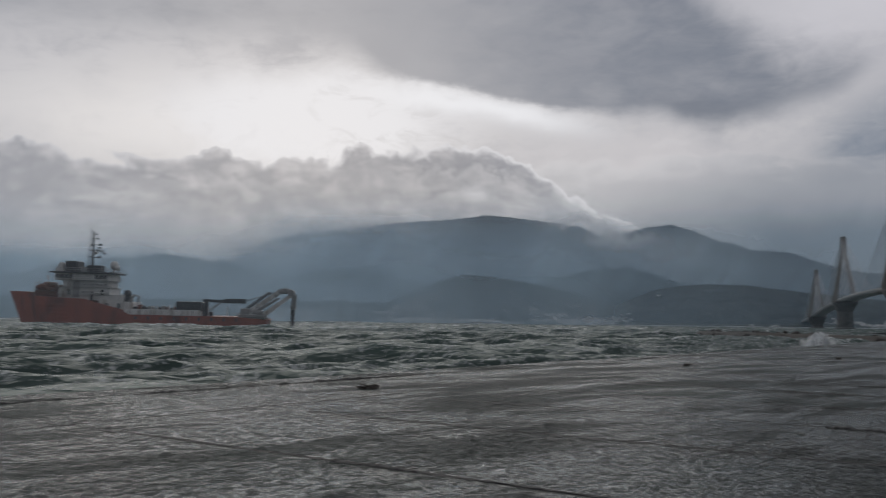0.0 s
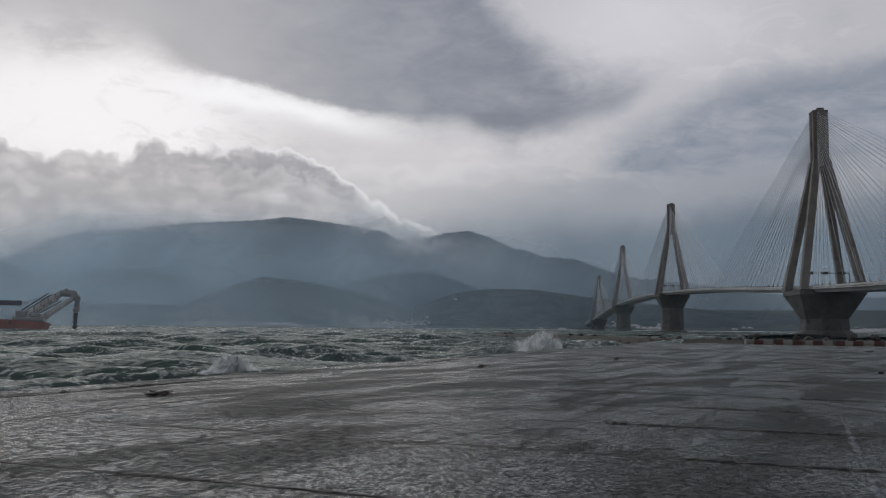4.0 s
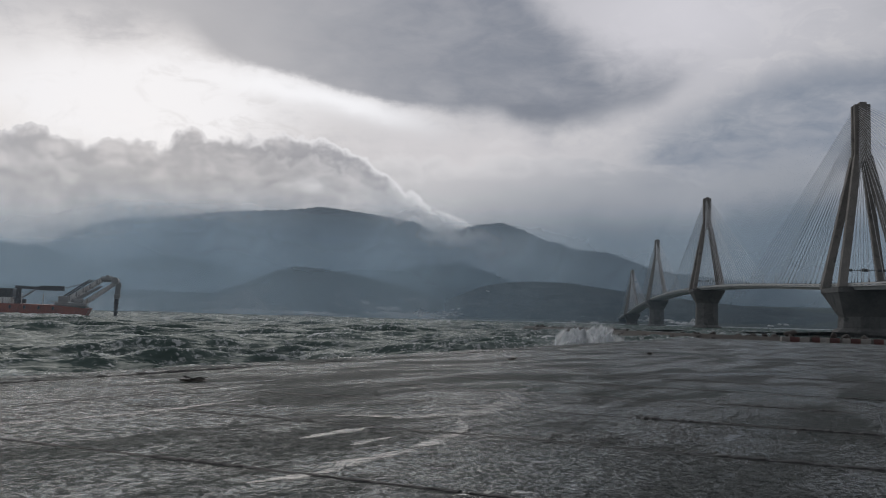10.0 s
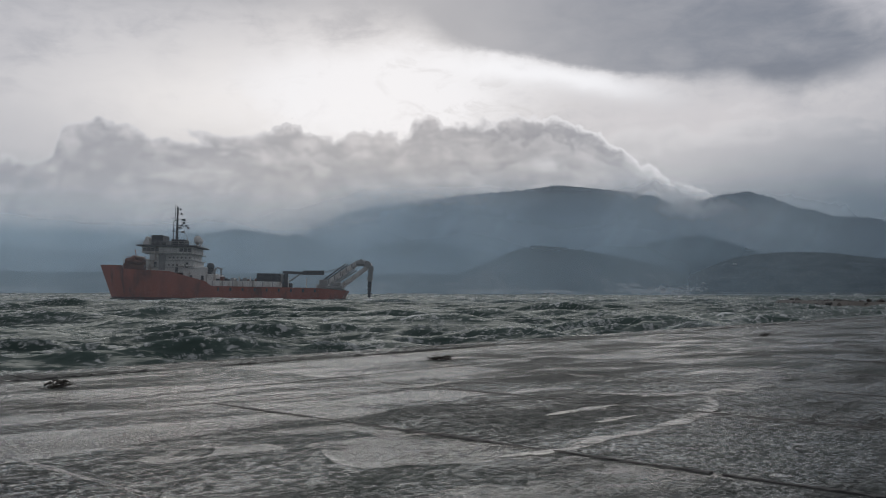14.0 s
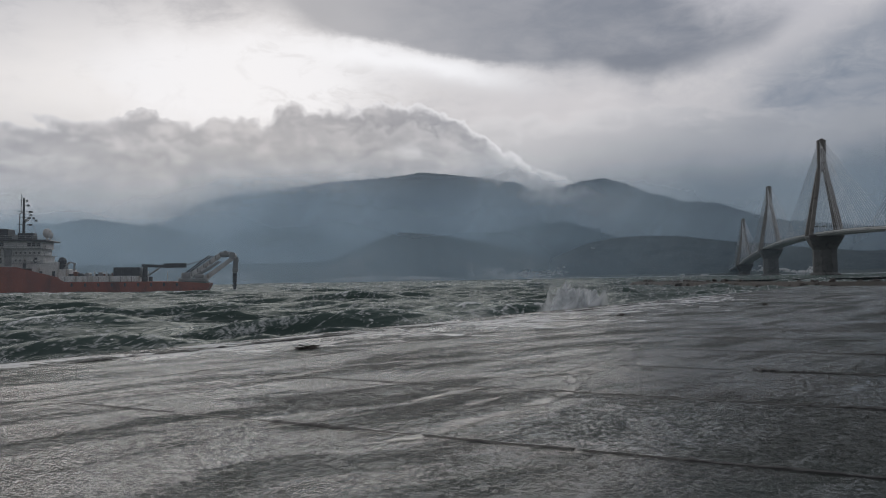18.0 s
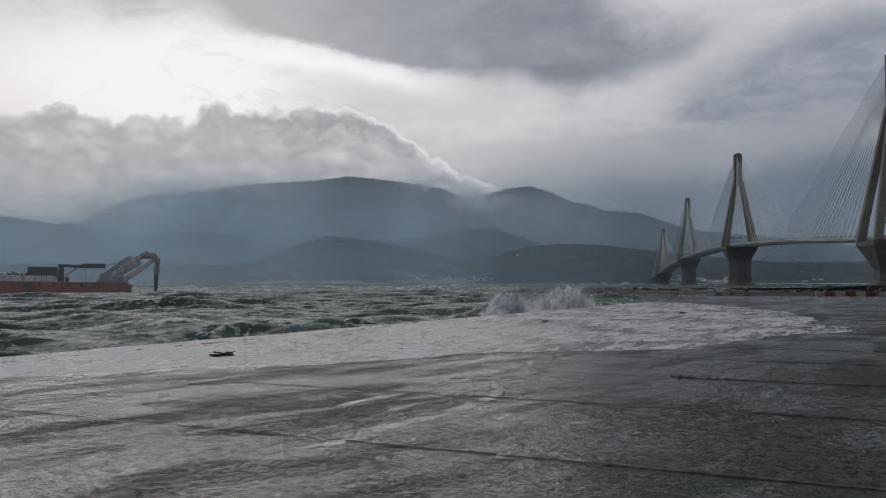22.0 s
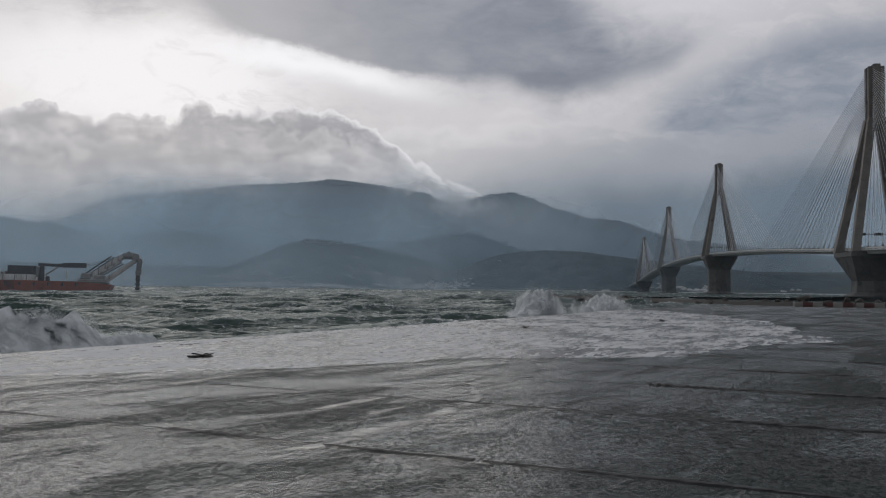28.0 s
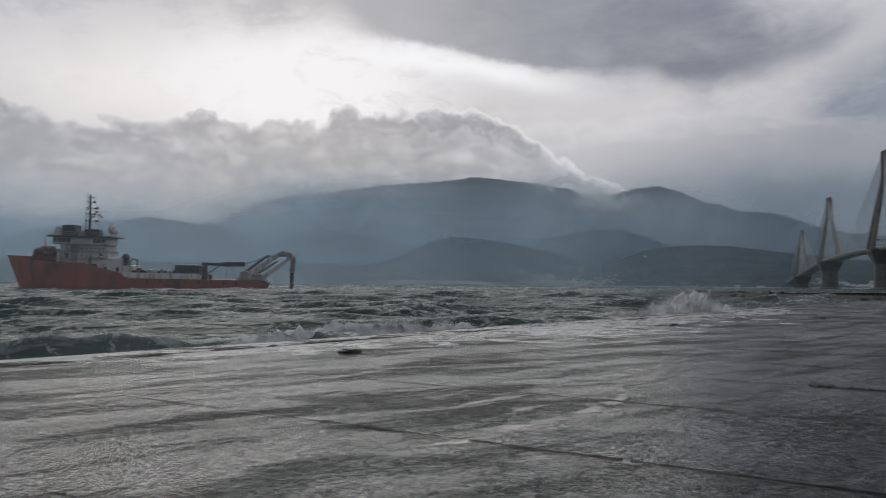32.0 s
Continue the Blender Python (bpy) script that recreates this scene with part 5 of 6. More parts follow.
# rails along the forecastle and stern
for y in (-6.8, 6.8):
    r = Shape()
    for i in range(9):
        r.rod((65.5 + 1.15 * i, y, 3.9), (65.5 + 1.15 * i, y, 4.9), 0.05, n=5)
    r.rod((65.5, y, 4.9), (74.7, y, 4.9), 0.05, n=5)
    part("stern_rail", r, SHIP_GREY, ship)

# the house stands lower than its mast
for ob in ship.children_recursive:
    for v in ob.data.vertices:
        if 12.5 < v.co.x < 33.5 and v.co.z > 8:
            v.co.z = float(np.interp(v.co.z, [8, 14.4, 20, 29.3], [8, 13.1, 18.7, 28.8]))


# ---- driftwood on the quay ----
def driftwood(seed, long, label, s, d):
    rng = random.Random(seed)
    g = Shape()
    for k in range(6):
        a = Vector((rng.uniform(-0.5, 0.2) * long, rng.uniform(-0.08, 0.08), 0.02 + 0.01 * k))
        pts = [a + Vector((long * 0.2 * i, rng.uniform(-0.08, 0.08), rng.uniform(-0.01, 0.05))) for i in range(4)]
        for i in range(3):
            g.rod(pts[i], pts[i + 1], 0.02 - 0.003 * i, 0.017 - 0.003 * i, 6)
    for k in range(5):
        c = Vector((rng.uniform(-0.3, 0.35) * long, rng.uniform(-0.07, 0.07), 0))
        r = rng.uniform(0.05, 0.10) * long / 0.5
        loops = []
        for i in range(1, 6):
            t = math.pi / 2 * i / 6
            loops.append([(c.x + r * 1.4 * math.cos(t) * math.cos(q) * rng.uniform(0.75, 1.2), c.y + r * math.cos(t) * math.sin(q) * rng.uniform(0.75, 1.2), r * 0.9 * math.sin(t) * rng.uniform(0.8, 1.1) - 0.01) for q in np.linspace(0, 2 * math.pi, 9, endpoint=False)])
        g.rings(loops)
    return lone("driftwood", g, DEBRIS, label, "driftwood", Matrix.Translation(quay(s, d)) @ pose(0, 0, 0, 0, 0, rng.uniform(-25, 25)), "washed-up debris")


wood = driftwood(1, 0.5, "dark twisted lump of driftwood on wet concrete", 16.0, -13.5)
driftwood(2, 0.34, "small dark piece of driftwood on wet concrete", 7.1, -14.4)
driftwood(3, 0.34, "flat dark scrap of driftwood on wet concrete", 33.9, -12.1)
driftwood(4, 0.3, "dark twig washed on to the quay", 38.0, 3.0)
driftwood(5, 0.6, "dark branch washed on to the quay", 78.1, 5.3)
driftwood(6, 0.3, "dark scrap of weed on wet concrete", 47.0, -9.0)
crumbs = Shape()
rng = random.Random(31)
for i in range(90000):
    joint = i % 3 == 0
    s = S0 + PITCH * rng.randint(0, 6) + rng.gauss(0.05, 0.25) if joint else rng.uniform(8.5, 23)
    d = rng.uniform(-7.5, 4.5)
    bed = 0.6 * noise.noise(Vector((s * 0.22, d * 0.30, 5))) + 0.4 * noise.noise(Vector((s * 1.1, d * 1.1, 8)))
    much = math.exp(-((s - 16.5) / 6.5) ** 2 - ((d + 1.2) / 3.2) ** 2)
    if bed + 0.42 * much < (-0.02 if joint else 0.10) + 0.7 * rng.random():
        continue
    r = rng.uniform(0.006, 0.015) * (0.7 if s < 10.5 else 1.0 + 0.02 * s)
    p, a = quay(s, d, PIER - 0.003), rng.uniform(0, 6.28)
    crumbs.add([p + Vector((r * math.cos(a + k), r * math.sin(a + k) * 0.8, 0)) for k in (0, 1.7, 3.1, 4.6)] + [p + Vector((0, 0, r * 0.42))], [(0, 1, 4), (1, 2, 4), (2, 3, 4), (3, 0, 4)])
lone("gravel", crumbs, DEBRIS, "dark gravel and shell grit scattered on the quay", "gravel", kind="stuff")


# ---- breaking water ----
def crest_of(a, long, tall, seed):
    """How high the crest stands, and how far it runs ahead, along its length."""
    e = max(0.0, 1 - (2 * a / long) ** 2)
    h = tall * e ** 0.7 * (0.82 + 0.36 * noise.noise(Vector((a * 0.16, seed, 0))) + 0.14 * noise.noise(Vector((a * 0.7, seed, 3))))
    return h, 1.2 * noise.noise(Vector((a * 0.12, seed, 7)))


def wave_mesh(name, long, tall, seed, material, curl=0.35, lumpy=0.10):
    """A crest along local x that leans over towards -y (the quay)."""
    na, nb = int(long / 0.2), 52
    A = np.linspace(-long / 2, long / 2, na)
    X, Y, Z = (np.zeros((nb, na)) for _ in range(3))
    for j, a in enumerate(A):
        h, lead = crest_of(a, long, tall, seed)
        for i in range(nb):
            v = i / (nb - 1)
            if v < 0.45:      # the steep face
                u = v / 0.45
                y = -2.6 * tall * 0.55 * (1 - u) - curl * h * math.sin(math.pi * u) * 0.3 - curl * h * u ** 6
                z = h * (u ** 1.9)
            else:             # the long back
                u = (v - 0.45) / 0.55
                y = -curl * h * (1 - u) ** 5 + 4.2 * tall * u ** 1.1
                z = h * (1 - u) ** 1.35
            p = Vector((a * 1.1, y * 1.1, z * 1.1 + seed))
            k = lumpy * h * noise.fractal(p, 0.7, 2.1, 5) * min(1, 3 * v)
            if lumpy > 0.1:      # white water stands in round lumps
                k = k + 0.55 * (abs(noise.noise(p * 0.9)) + 0.5 * abs(noise.noise(p * 2.1)) + 0.22 * abs(noise.noise(p * 4.7)) - 0.2) * min(1, 3 * v)
            X[i, j], Y[i, j], Z[i, j] = a + k * 0.6, y + lead + k, z - 0.25 + k * 0.7
    return grid_mesh(name, X, Y, Z, material)


def spindrift_mesh(name, long, tall, seed, curl, count, thick):
    """Torn water blown off the crest of the same wave."""
    rng = np.random.default_rng(int(seed))
    a = rng.uniform(-0.48, 0.48, count) * long
    P = []
    for x in a:
        h, lead = crest_of(x, long, tall, seed)
        up = min(2.0, abs(rng.normal(0, 1))) * thick * (0.35 + 0.9 * max(0, noise.noise(Vector((x * 0.55, seed, 9))) + 0.25))
        P.append((x + up * rng.uniform(0.3, 1.1), lead - curl * h + rng.normal(0.1, 0.22) + up * 0.5, h - 0.32 + up - 0.12 * rng.random()))
    return drops(name, np.array(P), 0.018 * rng.uniform(0.3, 1.0, count), int(seed) + 1)


def sheet_mesh(name, verts, uvs, na, nb, material):
    """One curtain of spray from rows of places and how far along and up each lies."""
    faces = [(i * na + j, i * na + j + 1, (i + 1) * na + j + 1, (i + 1) * na + j) for i in range(nb - 1) for j in range(na - 1)]
    me = bpy.data.meshes.new(name)
    me.from_pydata(verts, [], faces)
    layer = me.uv_layers.new(name="UVMap")
    layer.data.foreach_set("uv", np.array([uvs[i] for f in faces for i in f], dtype=np.float32).ravel())
    me.materials.append(material)
    me.shade_smooth()
    return me


def crest_mist(name, long, tall, seed, curl):
    """Three sheets of fine spray that the gale tears off the crest and lays over the back of the wave."""
    na, nb = 120, 12
    sheets = []
    for layer in range(3):
        verts, uvs = [], []
        for i in range(nb):
            v = i / (nb - 1)
            for j in range(na):
                a = (j / (na - 1) - 0.5) * long * 0.98
                h, lead = crest_of(a, long, tall, seed)
                up = v * (0.25 + 1.1 * max(0.0, noise.noise(Vector((a * 0.28, seed, 9 + layer))) + 0.25))
                verts.append((a + 0.9 * up, lead - curl * h + (layer - 1) * 0.22 + 0.5 * up, h - 0.55 + up))
                uvs.append((j / (na - 1), v))
        sheets.append(sheet_mesh(name, verts, uvs, na, nb, CREST))
    return sheets


def drops(name, P, R, seed):
    """One small three-cornered fleck for each place."""
    rng = np.random.default_rng(seed)
    k = len(P)
    off = rng.normal(0, 1, (k, 3, 3))
    off = off / np.linalg.norm(off, axis=2, keepdims=True) * R[:, None, None]
    me = bpy.data.meshes.new(name)
    me.vertices.add(3 * k)
    me.vertices.foreach_set("co", (P[:, None, :] + off).astype(np.float32).ravel())
    me.loops.add(3 * k)
    me.loops.foreach_set("vertex_index", np.arange(3 * k, dtype=np.int32))
    me.polygons.add(k)
    me.polygons.foreach_set("loop_start", np.arange(0, 3 * k, 3, dtype=np.int32))
    me.polygons.foreach_set("loop_total", np.full(k, 3, dtype=np.int32))
    me.materials.append(SPRAY)
    me.update(calc_edges=True)
    return me


def humps(seed, long, towers):
    """Where a burst stands tallest: place, height and width of each tower."""
    rng = np.random.default_rng(seed + 100)
    if towers == 1:
        return [(0.0, 1.0, 0.27 * long)]
    return [((k + 0.5 + rng.uniform(-0.3, 0.3)) / towers * 0.8 * long - 0.4 * long, rng.uniform(0.5, 1.0), rng.uniform(0.12, 0.22) * long) for k in range(towers)]


def spray_mesh(name, long, tall, deep, count, seed, drop, lean, towers):
    """A burst of drops: thick at the foot, torn at the top, blown along local x."""
    rng = np.random.default_rng(seed)
    a = rng.uniform(-0.5, 0.5, count) * long
    lift = np.full(count, 0.2)
    for c, h, wd in humps(seed, long, towers):
        lift = np.maximum(lift, h * np.exp(-((a - c) / wd) ** 2))
    for k in range(5):
        lift = lift * (1 + 0.07 * np.sin(a * rng.uniform(2, 7) / max(1, long / 6) + rng.uniform(0, 6)))
    lift = lift * tall * (1 - np.abs(2 * a / long) ** 4)
    u = rng.random(count) ** 1.35
    z = u * lift * 1.1
    y = rng.normal(0, 0.28, count) * deep * (0.5 + 0.7 * u)
    x = a + lean * z * (0.5 + 0.9 * rng.random(count)) + rng.normal(0, 0.10, count) * (0.4 + u) * tall / 2.6
    keep = np.array([noise.noise(Vector((p * 1.3, q * 1.1, seed + r * 0.6))) > -0.30 + 0.42 * v for p, q, r, v in zip(x - lean * z, z, y, u)])
    R = drop * rng.uniform(0.35, 1.0, count) * (1.2 - 0.7 * u)
    return drops(name, np.stack([x, y, z], 1)[keep], R[keep], seed + 1)


def mist_mesh(name, long, tall, deep, seed, lean, towers):
    """Three curved curtains of fine spray, one behind another."""
    rng = np.random.default_rng(seed)
    na, nb = 60, 24
    sheets = []
    for layer in range(3):
        verts, uvs = [], []
        a = np.linspace(-0.5, 0.5, na) * long
        lift = np.full(na, 0.22)
        for c, h, wd in humps(seed, long, towers):
            lift = np.maximum(lift, h * np.exp(-((a - c) / wd) ** 2))
        lift = lift * tall * 1.12
        for i in range(nb):
            v = i / (nb - 1)
            for j in range(na):
                z = v * lift[j]
                y = (layer - 1) * deep * 0.35 + deep * 0.4 * noise.noise(Vector((a[j] * 0.6, z * 0.5, seed + layer)))
                verts.append((a[j] + lean * z + 0.3 * noise.noise(Vector((a[j], z, layer))), y, z))
                uvs.append((j / (na - 1), v))
        sheets.append(sheet_mesh(name, verts, uvs, na, nb, MIST))
    return sheets


def heart_mesh(name, long, tall, deep, seed, lean, towers):
    """The thick lower part of a burst: lumps of white water heaped under its towers."""
    na, nb = 70, 40
    X, Y, Z = (np.zeros((nb, na)) for _ in range(3))
    for j, a in enumerate(np.linspace(-0.52, 0.52, na) * long):
        h = max([0.22] + [q * math.exp(-((a - c) / wd) ** 2) for c, q, wd in humps(seed, long, towers)]) * (1 - abs(2 * a / (1.06 * long)) ** 4) * tall * 0.85
        for i in range(nb):
            t = math.pi * i / (nb - 1)
            p = Vector((a * 1.2, -math.cos(t) * 1.4, h + seed))
            k = 0.66 + 0.42 * abs(noise.noise(p)) + 0.36 * abs(noise.noise(p * 2.3)) + 0.16 * abs(noise.noise(p * 5.1))
            z = max(0.0, math.sin(t)) * h * k
            X[i, j], Y[i, j], Z[i, j] = a + lean * z * 0.8 + 0.06 * noise.noise(p * 3.0), -math.cos(t) * deep * 0.5 * (0.4 + 0.6 * h / tall) * k, z - 0.1
    return grid_mesh(name, X, Y, Z, FOAM)


SIZES = {"plume": (1.9, 3.7, 1.1, 40000, 2, 0.016, 1.1, 1), "fan": (8.0, 2.3, 1.8, 45000, 5, 0.018, 0.7, 3), "wall": (20.0, 2.4, 2.2, 90000, 8, 0.020, 0.6, 6), "far": (15.0, 3.0, 3.0, 40000, 11, 0.040, 0.6, 4), "dome": (11.0, 2.7, 3.0, 26000, 14, 0.026, 0.30, 1)}
SPRAYS = {kind: spray_mesh("spray", *v) for kind, v in SIZES.items()}
ROLL_MIST = mist_mesh("mist", 26.0, 2.6, 1.6, 21, 0.5, 7)
MISTS = {kind: mist_mesh("mist", v[0], v[1], v[2], v[4], v[6], v[7]) for kind, v in SIZES.items()}
CORES = {kind: heart_mesh("foam_core", *SIZES[kind][:3], SIZES[kind][4], SIZES[kind][6], SIZES[kind][7]) for kind in ("far", "dome", "fan")}
KINDS = {"big": (38, 2.8, 3.0, WAVE, 0.30, 0.03, 70000, 0.30), "mid": (20, 2.2, 9.0, WAVE, 0.28, 0.03, 16000, 0.14), "mound": (8.5, 2.75, 6.0, FOAM, 0.2, 0.14, 16000, 0.2), "heap": (17, 3.3, 17.0, FOAM, 0.2, 0.14, 40000, 0.25), "roll": (26, 2.3, 14.0, FOAM, 0.25, 0.14, 60000, 0.3)}
WAVES, DRIFTS = {}, {}
for kind, (long, tall, seed, stuff, curl, lumpy, count, thick) in KINDS.items():
    WAVES[kind] = wave_mesh("wave", long, tall, seed, stuff, curl, lumpy)
    DRIFTS[kind] = spindrift_mesh("spindrift", long, tall, seed, curl, count, thick)
VEILS = {kind: crest_mist("mist", *KINDS[kind][:3], KINDS[kind][4]) for kind in ("big", "mid")}


def at_edge(s, d, z):
    return Matrix.Translation(quay(s, d, z)) @ pose(0, 0, 0, 0, 0, QUAY_TURN)


# kind, seconds at its height, metres along, metres across, size
BURSTS = [
    ("fan", 0.5, 22, -19.0, 0.5), ("far", 0.4, 92, -19.5, 0.6), ("far", 2.2, 100, -18.8, 0.6), ("dome", 2.0, 60, -22.0, 0.5), ("far", 4.0, 66, -18.8, 0.6), ("dome", 4.05, 25.5, -18.6, 0.28),
    ("far", 6.6, 82, -19.0, 0.8), ("fan", 7.0, 40, -19.0, 0.6), ("dome", 7.1, 64, -18.8, 0.5), ("fan", 8.0, 58, -19.0, 0.6),
    ("dome", 8.9, 71, -18.8, 0.65), ("dome", 9.15, 85, -18.8, 0.9), ("dome", 9.0, 24.3, -18.6, 0.25), ("dome", 9.6, 66, -18.8, 0.85), ("far", 10.2, 74, -18.8, 0.85),
    ("fan", 11.1, 51, -19.4, 0.9), ("dome", 11.1, 87, -18.8, 0.7), ("fan", 12.1, 33, -19.0, 0.5), ("far", 12.1, 56, -18.8, 0.6), ("plume", 12.95, 16.5, -20.4, 0.98),
    ("dome", 13.05, 25.2, -18.5, 0.36), ("far", 13.1, 72, -18.6, 0.8), ("wall", 15.6, 20, -19.2, 0.5), ("dome", 16.0, 74, -18.6, 0.9), ("far", 16.9, 91, -18.6, 1.45),
    ("wall", 17.3, 33, -18.8, 0.95), ("dome", 17.05, 30.5, -19.2, 0.8), ("fan", 18.1, 45, -18.8, 0.9), ("fan", 19.0, 48, -19.6, 0.9), ("fan", 19.1, 24, -21.0, 0.6),
    ("fan", 21.0, 25, -18.8, 0.95), ("dome", 21.0, 57, -19.4, 0.6), ("far", 22.1, 56, -18.8, 0.7), ("dome", 22.1, 48, -19.5, 0.6), ("dome", 24.0, 75.5, -18.8, 1.25), ("dome", 24.5, 70, -18.8, 0.6), ("far", 27.6, 70, -18.8, 0.8),
    ("dome", 28.0, 55, -18.8, 0.8), ("far", 28.2, 75, -18.8, 0.7), ("fan", 29.1, 17.5, -19.8, 0.6), ("dome", 29.5, 24, -19.4, 0.7), ("far", 30.0, 49, -18.8, 0.75), ("far", 31.1, 60, -18.8, 0.95), ("far", 32.0, 55, -18.8, 0.7),
]
# kind, seconds when it reaches the wall, metres along, size
SURGES = [
    ("mid", 3.1, 46, 0.95), ("mid", 4.6, 17, 0.7), ("mid", 8.7, 26, 1.0), ("mid", 8.6, 42, 1.0), ("mid", 9.8, 19, 1.0), ("big", 11.75, 17, 0.75), ("mid", 11.8, 38, 0.9), ("mid", 11.7, 51, 0.9), ("big", 13.6, 14.5, 1.0), ("mid", 14.0, 43, 1.0),
    ("roll", 16.2, 16, 0.72), ("roll", 17.3, 13, 1.12), ("roll", 17.5, 33, 1.42), ("mid", 19.6, 16, 1.05), ("mid", 20.0, 30, 0.85), ("mid", 19.7, 52, 0.9), ("mid", 22.8, 30, 0.8), ("mid", 22.7, 48, 0.9),
    ("mid", 24.75, 42.5, 1.6), ("mid", 24.85, 31, 1.0), ("mound", 25.35, 19.6, 1.0), ("mid", 25.9, 13, 0.8), ("mound", 28.5, 16, 0.6), ("heap", 29.35, 19.8, 1.0), ("roll", 30.3, 22, 0.80), ("roll", 31.5, 18, 0.80), ("roll", 32.3, 24, 0.80), ("mid", 32.5, 13, 0.95),
]
moved = []
for kind, t, s, d, size in BURSTS:
    ob = tagged(new("spray_burst", SPRAYS[kind]), "white spray thrown up as a wave strikes the quay", "spray", "bursts of spray", "stuff")
    for sheet in MISTS[kind]:
        part("mist", sheet, MIST, ob, "drifting mist of fine spray")
    if kind in CORES:
        part("foam_core", CORES[kind], FOAM, ob, "thick white heart of the burst")
    ob.scale = (size, size, size)
    moved.append(("burst", ob, t, s, d, size * 4.6))
for kind, t, s, size in SURGES:
    foam = kind in ("roll", "mound", "heap")
    ob = tagged(new("breaking_wave", WAVES[kind]), "tumbling roll of white foam at the quay" if foam else "steep green-grey wave about to break on the quay", "wave", "breaking waves")
    part("spindrift", DRIFTS[kind], SPRAY, ob, "white water torn off the crest")
    if kind in VEILS:
        for sheet in VEILS[kind]:
            part("mist", sheet, CREST, ob, "fine spray blown back off the crest")
    if foam and t < 20:
        for sheet in ROLL_MIST:
            part("mist", sheet, MIST, ob, "drifting mist of fine spray")
    ob.scale = (size, size, size)
    moved.append(("surge", ob, t, s, 0, size * 3))


def wash_mesh(name, long, seed):
    """A tongue of foaming water lying on the quay, deepest at the edge: local x along the edge, -y on to the quay."""
    na, nb = int(long / 0.3), 60
    A = np.linspace(0, long, na)
    X, Y, Z = (np.zeros((nb, na)) for _ in range(3))
    for j, a in enumerate(A):
        reach = float(np.interp(a, [0, 6, 9, 14, 18, 30, 40, 55, 70], [1.5, 3.5, 6, 9.5, 13.5, 16.8, 15, 11, 3]))
        reach *= 1 + 0.12 * noise.fractal(Vector((a * 0.16, seed, 0)), 0.9, 2.0, 4)
        for i in range(nb):
            v = i / (nb - 1)
            X[i, j], Y[i, j] = a + 0.4 * noise.noise(Vector((a * 0.4, v * 3, seed))), -reach * v
            Z[i, j] = 0.030 * (1 - v) + 0.018 * min(1, 22 * (1 - v)) ** 0.5 + 0.010 * noise.fractal(Vector((a * 0.7, reach * v * 0.9, seed)), 0.9, 2.0, 4) * min(1, 6 * (1 - v))
    Y[0, :] = Y[0, :] + 0.05
    Z[0, :] = -0.1
    return grid_mesh(name, X, Y, Z, WASH)


def wash_material():
    m = bpy.data.materials.new("wash_foam")
    m.use_nodes = True
    n = Net(m.node_tree)
    at = n.node("ShaderNodeTexCoord").outputs["Object"]
    lace = n.noise(n.scaled(at, 0.32, 1.4, 1), 1.6, 7.0, 0.72, 1.0)
    broad = n.noise(at, 0.25, 4.0, 0.6, 0.5)
    curd = n.noise(n.scaled(at, 0.6, 1.5, 1), 6.0, 4.0, 0.65, 0.8)
    foam = n.step(n.add(n.add(n.mul(lace, 0.5), n.mul(broad, 0.3)), n.mul(curd, 0.2)), 0.455, 0.56)
    b = n.node("ShaderNodeBump")
    b.inputs["Strength"].default_value = 1.0
    b.inputs["Distance"].default_value = 0.06
    n.put(b.inputs["Height"], n.add(lace, n.mul(curd, 0.45)))
    d, g, k = n.node("ShaderNodeBsdfDiffuse"), n.node("ShaderNodeBsdfGlossy"), n.node("ShaderNodeMixShader")
    for node in (d, g):
        n.put(node.inputs["Normal"], b.outputs[0])
    n.put(d.inputs[0], n.mix(foam, (0.035, 0.041, 0.041), (0.66, 0.665, 0.665)))
    n.put(g.inputs["Roughness"], n.add(0.15, n.mul(foam, 0.4)))
    f = n.node("ShaderNodeFresnel")
    f.inputs[0].default_value = 1.34
    n.put(f.inputs["Normal"], b.outputs[0])
    n.put(k.inputs[0], n.mul(n.math("MINIMUM", f.outputs[0], 0.6), n.sub(0.75, n.mul(foam, 0.45))))
    n.put(k.inputs[1], d.outputs[0])
    n.put(k.inputs[2], g.outputs[0])
    n.put(n.node("ShaderNodeOutputMaterial").inputs[0], k.outputs[0])
    return m


WASH = wash_material()
wash = tagged(new("wash", wash_mesh("wash", 70, 2.0)), "thin sheet of foaming water run up over the quay", "wash", kind="stuff")


